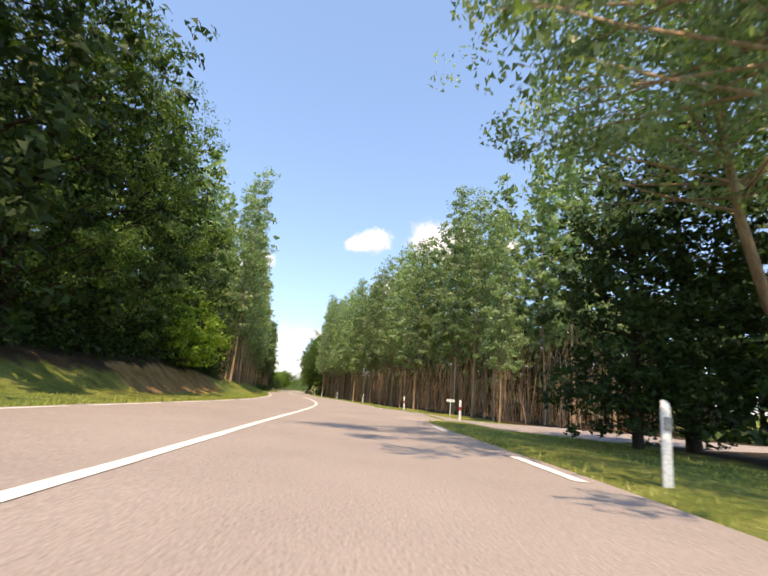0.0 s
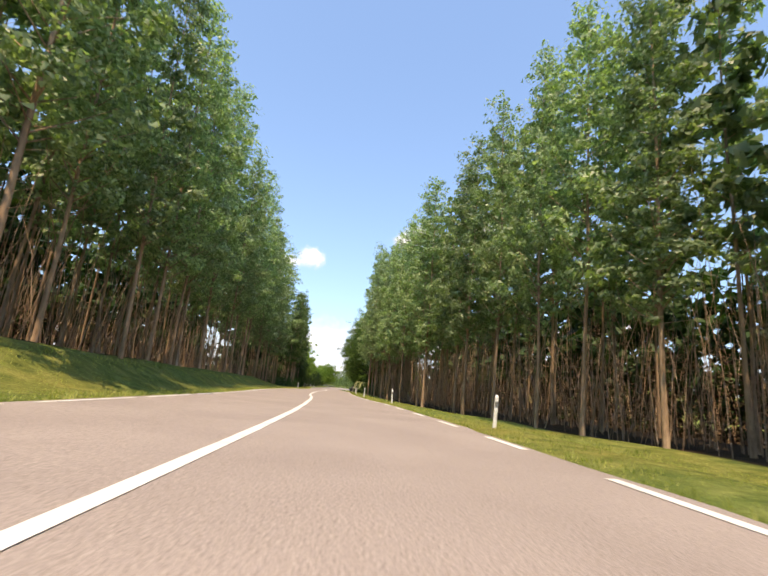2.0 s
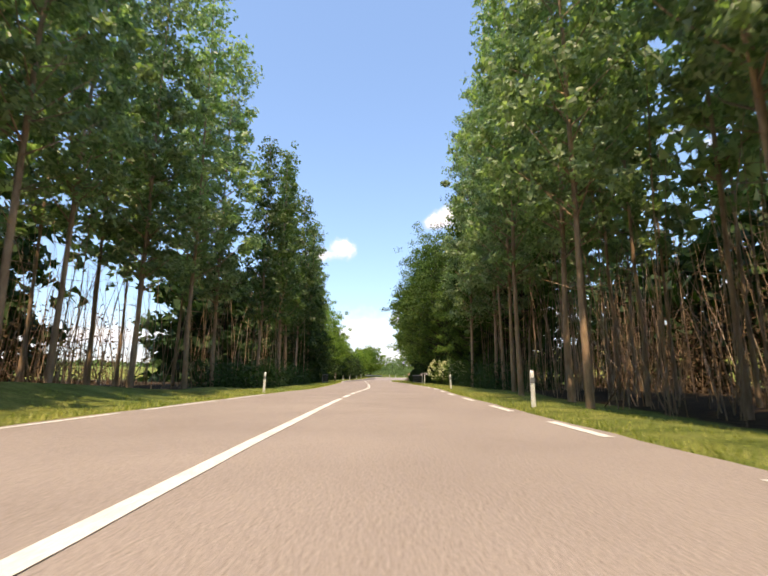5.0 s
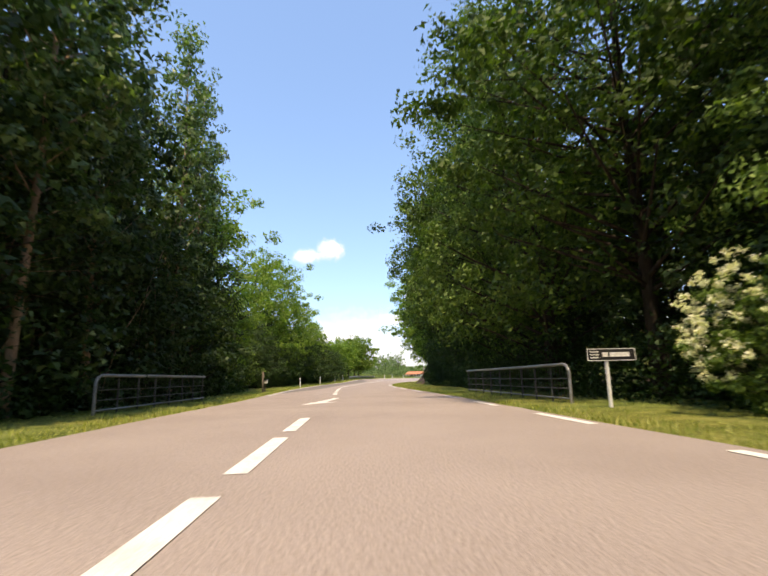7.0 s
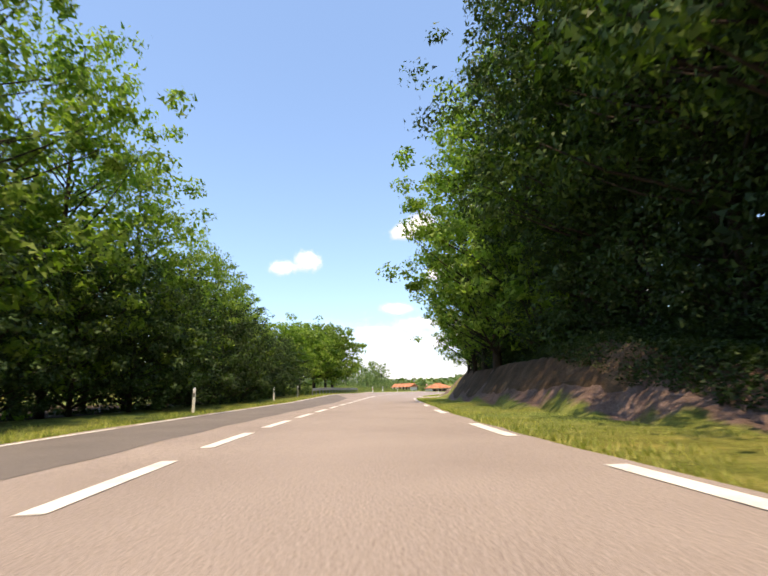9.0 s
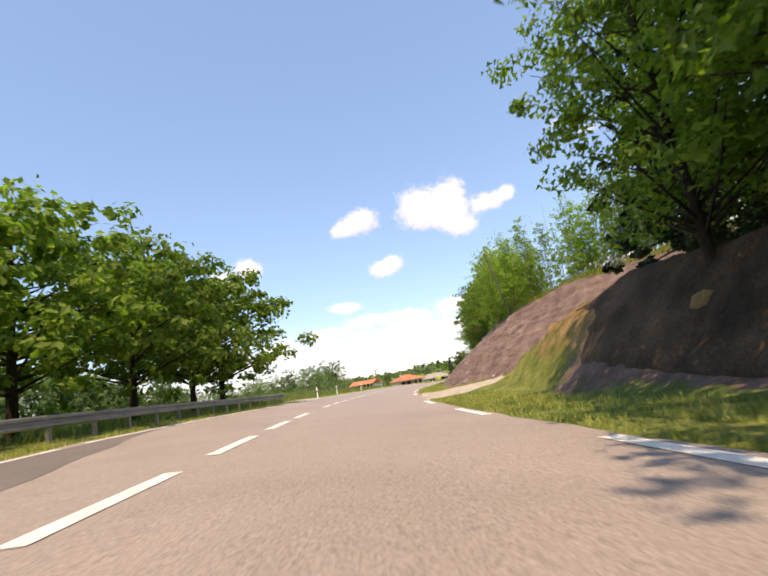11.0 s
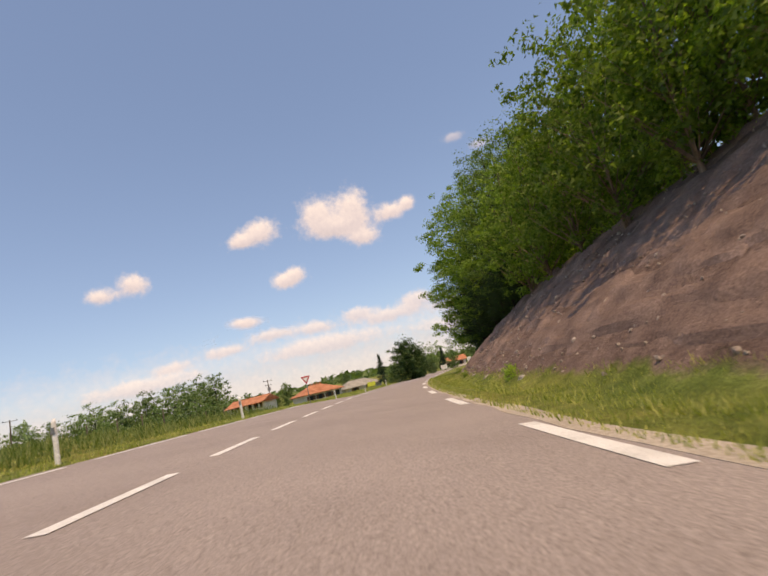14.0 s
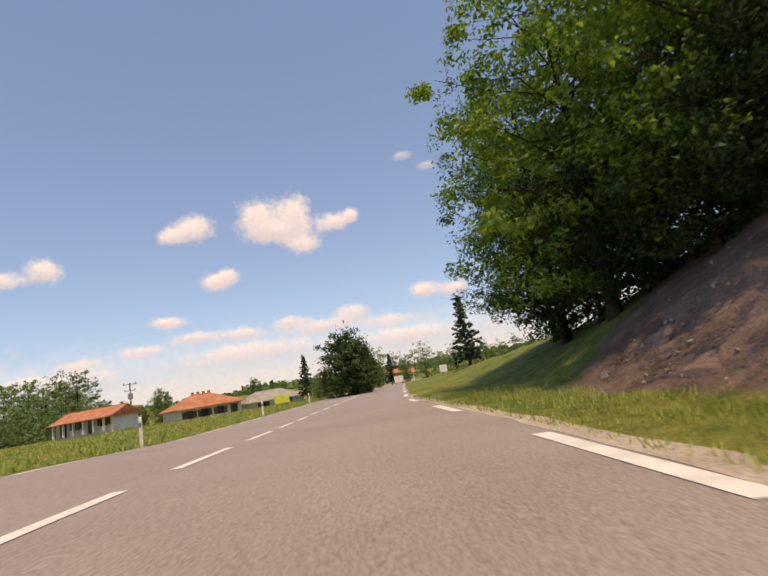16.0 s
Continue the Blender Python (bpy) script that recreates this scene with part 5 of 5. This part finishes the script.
def yield_sign():
    top = new("yield_sign")
    bm = bmesh.new()
    bmesh.ops.create_cone(bm, cap_ends=True, segments=12, radius1=0.03, radius2=0.03, depth=2.2, matrix=Matrix.Translation((0, 0.03, 0.75)))
    part("pole", bm, ZINC, top, smooth=True)

    def tri(r, y0, y1, c=1.62):
        bm = bmesh.new()
        pts = [(r * math.sin(t), c - r * math.cos(t)) for t in (0, 2 * math.pi / 3, 4 * math.pi / 3)]
        corners = []
        for i in range(3):
            p, q, o = Vector(pts[i]), Vector(pts[(i + 1) % 3]), Vector(pts[i - 1])
            corners += [p + (o - p) * 0.09, p + ((o - p) + (q - p)) * 0.022, p + (q - p) * 0.09]
        fr = [bm.verts.new((p.x, y0, p.y)) for p in corners]
        bk = [bm.verts.new((p.x, y1, p.y)) for p in corners]
        bm.faces.new(fr)
        bm.faces.new(list(reversed(bk)))
        for i in range(len(fr)):
            j = (i + 1) % len(fr)
            bm.faces.new([fr[i], bk[i], bk[j], fr[j]])
        bmesh.ops.recalc_face_normals(bm, faces=bm.faces)
        return bm
    plate = part("plate", tri(0.40, -0.005, 0.012), RED, top, "red bordered triangle")
    part("face", tri(0.235, -0.012, -0.004), WHITE, plate, "white centre of the triangle")
    x, y, z = -45.6, 329.2, 0.6
    top.matrix_basis = pose(x, y, z, 0, 0, heading(330))
    tagged(top, "red and white triangular yield sign on a grey pole", "sign")


yield_sign()


def letter_box():
    top = new("letter_box")
    bm = bmesh.new()
    box(bm, (0.08, 0.08, 0.8), (0, 0, 0.3), bevel=0.008)
    part("stake", bm, WOOD_OLD, top)
    bm = bmesh.new()
    box(bm, (0.30, 0.24, 0.22), (0.04, 0, 0.74), bevel=0.03)
    box(bm, (0.34, 0.28, 0.02), (0.04, 0, 0.86), bevel=0.008)
    body = part("body", bm, WHITE, top)
    bm = bmesh.new()
    box(bm, (0.2, 0.01, 0.025), (0.04, -0.122, 0.80))
    part("slot", bm, BLACK, body)
    top.matrix_basis = pose(*spot(189.6, -5.2), 0, 0, heading(190))
    tagged(top, "small white letter box on a wooden stake", "letter box")
    top = new("wooden_post")
    bm = bmesh.new()
    bmesh.ops.create_cone(bm, cap_ends=True, segments=10, radius1=0.08, radius2=0.07, depth=1.7, matrix=Matrix.Translation((0, 0, 0.55)))
    part("stake", bm, WOOD_OLD, top, smooth=True)
    bm = bmesh.new()
    bmesh.ops.create_cone(bm, cap_ends=True, segments=10, radius1=0.075, radius2=0.03, depth=0.06, matrix=Matrix.Translation((0, 0, 1.43)))
    part("cap", bm, WOOD_OLD, top)
    top.matrix_basis = pose(*spot(187.6, -5.0), 1.5, 0, 0)
    tagged(top, "grey weathered wooden post beside a driveway", "post")


letter_box()


def pole(name, x, y, z, height, lean, radius, label, arms=()):
    top = new(name)
    v, f = tubes([[(np.array([0, 0, -0.5]), radius), (np.array([0, 0, height * 0.5]), radius * 0.85), (np.array([0, 0, height]), radius * 0.7)]], 10)
    put("shaft", np_mesh("shaft", v, f, WOOD_OLD, True), top)
    for h, w in arms:
        bm = bmesh.new()
        box(bm, (w, 0.1, 0.1), (0, 0.1, h), bevel=0.01)
        arm = part("crossarm", bm, ZINC, top)
        for k in (-0.42, 0, 0.42):
            bm = bmesh.new()
            bmesh.ops.create_cone(bm, cap_ends=True, segments=8, radius1=0.07, radius2=0.04, depth=0.22, matrix=Matrix.Translation((k * w, 0.1, h + 0.16)))
            part("insulator", bm, BLACK, arm, smooth=True)
    top.matrix_basis = pose(x, y, z, *lean)
    return tagged(top, label, "pole")


px, py = (float(v) for v in at(285.6, 14.5))
pole("utility_pole", px, py, float(ground_at(np.array([px]), np.array([py]))[0]) - 0.1, 6.4, (0, -11, 0), 0.085, "thin dark leaning wooden pole on the cutting")
pole("utility_pole", -103.0, 398.0, float(ground_at(np.array([-103.0]), np.array([398.0]))[0]), 9.4, (0, 0, 20), 0.16, "distant grey power pole with crossarm in the field", ((9.2, 2.6),))
px, py = bearing(END, -10.4, 86)
trafo = pole("transformer_pole", px, py, float(ground_at(np.array([px]), np.array([py]))[0]), 7.0, (0, 0, 10), 0.13, "grey transformer pole with crossarms near the houses", ((6.8, 2.0), (5.8, 1.6)))
bm = bmesh.new()
box(bm, (0.7, 0.6, 0.9), (0, -0.45, 4.9), bevel=0.05)
part("transformer", bm, ZINC, trafo, "grey transformer tank")


# ---------------------------------------------------------------- houses
def house(x, y, z, turn, long, deep, eaves, ridge, roof_mat, label, openings, hip=0.0, chimneys=0, porch=False):
    top = new("house")
    bm = bmesh.new()
    hx, hy = long / 2, deep / 2
    t = 0.3
    # walls as a ring of thick slabs, gables under the roof
    for size, at_ in (((long, t, eaves + 1), (0, -hy + t / 2, eaves / 2 - 0.5)), ((long, t, eaves + 1), (0, hy - t / 2, eaves / 2 - 0.5)),
                      ((t, deep - 2 * t, eaves + 1), (-hx + t / 2, 0, eaves / 2 - 0.5)), ((t, deep - 2 * t, eaves + 1), (hx - t / 2, 0, eaves / 2 - 0.5))):
        box(bm, size, at_)
    if not hip:
        for sx in (-hx + t, hx - t):
            v = [bm.verts.new((sx + o, yy, zz)) for o in (-t / 2, t / 2) for yy, zz in ((-hy, eaves), (hy, eaves), (0, ridge - 0.1))]
            bm.faces.new(v[:3])
            bm.faces.new(v[3:])
            for i in range(3):
                bm.faces.new([v[i], v[(i + 1) % 3], v[(i + 1) % 3 + 3], v[i + 3]])
        bmesh.ops.recalc_face_normals(bm, faces=bm.faces)
    part("wall", bm, RENDERED, top)
    o, th = 0.55, 0.16
    bm = bmesh.new()
    lo = eaves - 0.12
    rx = hx + o - hip
    low = [(-hx - o, -hy - o, lo), (hx + o, -hy - o, lo), (hx + o, hy + o, lo), (-hx - o, hy + o, lo)]
    rid = [(-rx, 0, ridge), (rx, 0, ridge)]
    up_ = [bm.verts.new((px_, py_, pz_ + th)) for px_, py_, pz_ in low + rid]
    dn = [bm.verts.new(p) for p in low + rid]
    for f in ((0, 1, 5, 4), (2, 3, 4, 5), (3, 0, 4), (1, 2, 5)):
        bm.faces.new([up_[k] for k in f])
        bm.faces.new([dn[k] for k in reversed(f)])
    for i in range(4):
        j = (i + 1) % 4
        bm.faces.new([dn[i], dn[j], up_[j], up_[i]])
    roof = part("roof", bm, roof_mat, top, "tiled roof")
    bm = bmesh.new()
    box(bm, (2 * rx, 0.26, 0.14), (0, 0, ridge + th), bevel=0.03)
    part("ridge_cap", bm, roof_mat, roof)
    for k in range(chimneys):
        bm = bmesh.new()
        box(bm, (0.32, 0.32, 0.7), (-1.0 + 0.8 * k, 0.5, ridge + 0.15), bevel=0.02)
        box(bm, (0.4, 0.4, 0.06), (-1.0 + 0.8 * k, 0.5, ridge + 0.52), bevel=0.01)
        part("chimney", bm, ROOF, roof, "small brick chimney")
    for px_, w, h, sill, kind in openings:
        frame_ = bmesh.new()
        for size, at_ in (((w + 0.16, 0.12, 0.08), (px_, -hy - 0.02, sill + h + 0.04)), ((w + 0.16, 0.12, 0.08), (px_, -hy - 0.02, sill - 0.04)),
                          ((0.08, 0.12, h), (px_ - w / 2 - 0.04, -hy - 0.02, sill + h / 2)), ((0.08, 0.12, h), (px_ + w / 2 + 0.04, -hy - 0.02, sill + h / 2))):
            box(frame_, size, at_)
        win = part(kind, frame_, TIMBER, top, "brown timber " + kind)
        bm = bmesh.new()
        box(bm, (w, 0.04, h), (px_, -hy - 0.012, sill + h / 2))
        part("pane", bm, GLASS_DARK, win)
        if kind == "window":
            for sgn in (-1, 1):
                bm = bmesh.new()
                box(bm, (w * 0.48, 0.05, h), (px_ + sgn * (w * 0.74 + 0.1), -hy - 0.03, sill + h / 2), bevel=0.008)
                part("shutter", bm, TIMBER, win)
    if porch:
        for px_ in np.linspace(-hx + 0.5, hx - 0.5, 6):
            bm = bmesh.new()
            box(bm, (0.26, 0.26, eaves), (float(px_), -hy - 0.9, eaves / 2), bevel=0.02)
            part("pillar", bm, RENDERED, top)
        bm = bmesh.new()
        box(bm, (long + 0.6, 1.5, 0.12), (0, -hy - 0.75, eaves - 0.06), Matrix.Rotation(radians(8), 4, "X"))
        part("porch_roof", bm, roof_mat, top)
    top.matrix_basis = pose(x, y, z, 0, 0, turn)
    tagged(top, label, "house", "houses")


hx_, hy_ = bearing(END, -13.4, 84)
house(hx_, hy_, 0.55, -30, 9.4, 5.2, 2.0, 3.2, ROOF, "long low cream house with orange tiled roof", [(-3.4, 0.9, 1.8, 0.05, "door"), (-1.2, 1.0, 1.0, 0.8, "window"), (1.3, 0.9, 1.8, 0.05, "door"), (3.4, 1.0, 1.0, 0.8, "window")], 0.0, 0, True)
hx_, hy_ = bearing(END, -3.6, 76)
house(hx_, hy_, -0.75, 24, 8.6, 7.4, 2.3, 4.0, ROOF, "cream bungalow with hipped orange tiled roof", [(-3.1, 0.9, 0.9, 1.0, "window"), (-1.0, 0.9, 0.9, 1.0, "window"), (1.2, 0.9, 0.9, 1.0, "window"), (3.2, 0.9, 1.9, 0.05, "door")], 3.4, 4)
hx_, hy_ = bearing(END, 3.6, 84)
house(hx_, hy_, -0.6, 20, 9.4, 6.5, 1.5, 3.0, ROOF_GREY, "low house with faded grey-brown hipped roof", [(-2.4, 0.9, 0.8, 0.5, "window"), (1.6, 0.9, 0.8, 0.5, "window")], 3.0)
hx_, hy_ = bearing(END, 19.0, 135)
house(hx_, hy_, -0.6, -10, 7.0, 5.5, 2.4, 3.9, ROOF, "ochre village house among trees", [(-2.0, 0.9, 1.2, 0.9, "window"), (1.7, 0.9, 1.2, 0.9, "window")])


def panel_sign(x, y, z, turn, w, h, base, mat, label):
    top = new("panel_sign")
    for k in (-0.35, 0.35):
        bm = bmesh.new()
        box(bm, (0.06, 0.06, base + h + 0.4), (k * w, 0.05, (base + h) / 2 - 0.2), bevel=0.006)
        part("pole", bm, ZINC, top)
    bm = bmesh.new()
    box(bm, (w, 0.04, h), (0, 0, base + h / 2), bevel=0.012)
    part("board", bm, mat, top)
    top.matrix_basis = pose(x, y, z, 0, 0, turn)
    tagged(top, label, "sign")


bx, by = bearing(END, 5.0, 46)
panel_sign(bx, by, float(ground_at(np.array([bx]), np.array([by]))[0]), -8, 1.35, 0.7, 0.55, LIME, "yellow-green field signboard on two posts")
bx, by = bearing(END, 18.8, 70)
panel_sign(bx, by, float(ground_at(np.array([bx]), np.array([by]))[0]), -20, 1.3, 0.9, 0.5, WHITE, "white roadside panel sign on two posts")
bx, by = bearing(END, 24.2, 60)
panel_sign(bx, by, float(ground_at(np.array([bx]), np.array([by]))[0]), -28, 0.9, 0.9, 0.6, WHITE, "small white roadside board on two posts")


# ---------------------------------------------------------------- blossom, stones, weeds
def elder():
    meshes = make_tree(160, 4.6, 0.2, round_profile(2.5), 40, 0.6, 6000, 0.13, 0.34, 0.07, LEAF_BROAD, BARK_DARK, 5, 0, 0.4)
    r = np.random.default_rng(61)
    heads = []
    for _ in range(170):
        t, u = r.uniform(0, 6.28), r.uniform(0.15, 1)
        rad = 2.5 * math.sqrt(1 - (2 * u - 1.0) ** 2 * 0.7) * r.uniform(0.85, 1.15)
        c = np.array([math.cos(t) * rad, math.sin(t) * rad, 0.5 + 4.2 * u])
        heads.append(c + r.normal(size=(34, 3)) * r.uniform(0.05, 0.085) * np.array([1.0, 1.0, 0.8]))
    v, f = leaves(r, np.concatenate(heads), 0.085, 0.3, None, True)
    for s, a, k in ((161.6, 8.4, 0.60), (160.6, 9.4, 0.56), (163.2, 9.2, 0.5)):
        top = tree_thing("elder_bush", meshes, *spot(s, a), "elder bush covered in cream-white blossom", "shrub", "elder bushes", s * 7, k)
        put("blossom", np_mesh("blossom", v, f, BLOSSOM), top, None, "cream-white flower heads")


elder()


def slope_stones():
    """Loose stones and clods on the cutting: each a small rough lump, joined."""
    r = np.random.default_rng(71)
    bm = bmesh.new()
    for _ in range(1500):
        s, a = r.uniform(280, 344), 7.4 + 7.0 * r.uniform(0, 1) ** 1.2
        x, y, z = spot(s, a)
        z += 0.05
        k = r.uniform(0.02, 0.055) * (2.0 if r.uniform() < 0.06 else 1)
        g = bmesh.ops.create_icosphere(bm, subdivisions=1, radius=k, matrix=Matrix.Translation((x, y, z + k * 0.3)) @ Euler((r.uniform(0, 3), r.uniform(0, 3), 0)).to_matrix().to_4x4() @ Matrix.Diagonal((1.3, 1.0, 0.7, 1)))
        for v in g["verts"]:
            v.co += Vector(r.normal(size=3)) * k * 0.16
    me = bpy.data.meshes.new("slope_stones")
    bm.to_mesh(me)
    bm.free()
    me.materials.append(STONE)
    tagged(put("slope_stones", me), "loose pale stones and clods on the earth cutting", "stones", kind="stuff")


slope_stones()
plant(SHRUB, "weed_clump", "green weed clump at the foot of the cutting", [(315.5, 7.3, 0.17), (316.3, 7.5, 0.13), (329, 7.4, 0.13), (299, 7.4, 0.12), (338, 7.7, 0.14)], "weeds", category="weed")


# ---------------------------------------------------------------- side lane at the start
def side_lane():
    pts = []
    for k in np.linspace(0, 1, 14):
        pts.append((k, 5.0 + 30 * k))
    v, f = [], []
    for i, (k, a) in enumerate([(0.0, 3.55)] + pts):
        flare = 3.2 * (1 - min(1, k * 5)) ** 2
        lo, hi = 23.5 - flare, 31.0 + flare
        for j, s in enumerate([lo - 0.5, *np.linspace(lo, hi, 6), hi + 0.5]):
            x, y = at(s, a)
            lift = -0.03 if i == 0 else 0.07
            if j in (0, 7):
                lift = -0.25
            v.append((float(x), float(y), float(ground_z(np.array([s]), np.array([a]))[0]) + lift))
    for i in range(len(pts)):
        for j in range(7):
            f.append((i * 8 + j, i * 8 + j + 1, (i + 1) * 8 + j + 1, (i + 1) * 8 + j))
    tagged(put("side_road", np_mesh("side_road", v, f, ASPHALT, True)), "narrow asphalt side lane joining the road", "road", kind="structure")


side_lane()


# ---------------------------------------------------------------- fence stakes in the meadow, rocks below the cutting
def fence_stake(x, y, lean):
    top = new("fence_stake")
    z = float(ground_at(np.array([x]), np.array([y]))[0])
    v, f = tubes([[(np.array([0, 0, -0.4]), 0.06), (np.array([0, 0, 1.0]), 0.055), (np.array([0, 0, 1.75]), 0.045), (np.array([0, 0, 1.78]), 0.01)]], 8)
    put("shaft", np_mesh("shaft", v, f, WOOD_OLD, True), top)
    top.matrix_basis = pose(x, y, z, lean, lean * 0.6, 0)
    tagged(top, "pale weathered wooden fence stake in the meadow", "fence stake", "meadow fence stakes")


for k, (x, y) in enumerate([(-64.9, 333.7), (-62.8, 334.6), (-60.9, 335.4), (-59.2, 336.0), (-57.7, 336.5), (-57.0, 349.0), (-55.2, 349.6), (-53.4, 350.1), (-69.0, 322.0), (-67.5, 326.0)]):
    fence_stake(x, y, (k % 3 - 1) * 2.5)


def rock(s, a, k, seed):
    r = np.random.default_rng(seed)
    bm = bmesh.new()
    bmesh.ops.create_icosphere(bm, subdivisions=2, radius=k)
    for v in bm.verts:
        v.co = Vector((v.co.x * 1.5, v.co.y, v.co.z * 0.7)) * (1 + 0.28 * r.normal())
    me = bpy.data.meshes.new("rock")
    bm.to_mesh(me)
    bm.free()
    me.materials.append(ROCK)
    x, y, z = spot(s, a)
    tagged(put("rock", me, None, pose(x, y, z + 0.2 * k, 0, 0, r.uniform(0, 360))), "pale angular rock at the foot of the cutting", "rock", "rocks below the cutting")


ROCK = two_scale("pale_rock", (0.36, 0.32, 0.27), (0.48, 0.43, 0.37), (0.56, 0.52, 0.46), 2.0, 14.0, 0.9, 0.2, 0.8, 0.03)
for k, (s, a, size) in enumerate([(283, 9.2, 0.24), (284.2, 9.5, 0.12), (288, 7.9, 0.14), (296, 7.6, 0.1), (303, 7.5, 0.12), (314.4, 7.4, 0.13), (317.2, 7.3, 0.1), (320.5, 7.4, 0.14), (325.5, 7.5, 0.12), (333, 7.7, 0.1), (279.5, 11.0, 0.16)]):
    rock(s, a, size, 200 + k)


# ---------------------------------------------------------------- crumbled pale gravel along the road's edge below the cutting
put("gravel_edge", np_mesh("gravel_edge", *ribbon(284, 362, lambda s: ragged(lambda q: right_w(q) + 0.2, 0.04, 45)(s), lambda s: ragged(lambda q: right_w(q) + 0.72, 0.16, 44)(s), 0.006, 0.5, 2, 0.15), GRAVEL), road, None, "crumbled pale gravel edge")
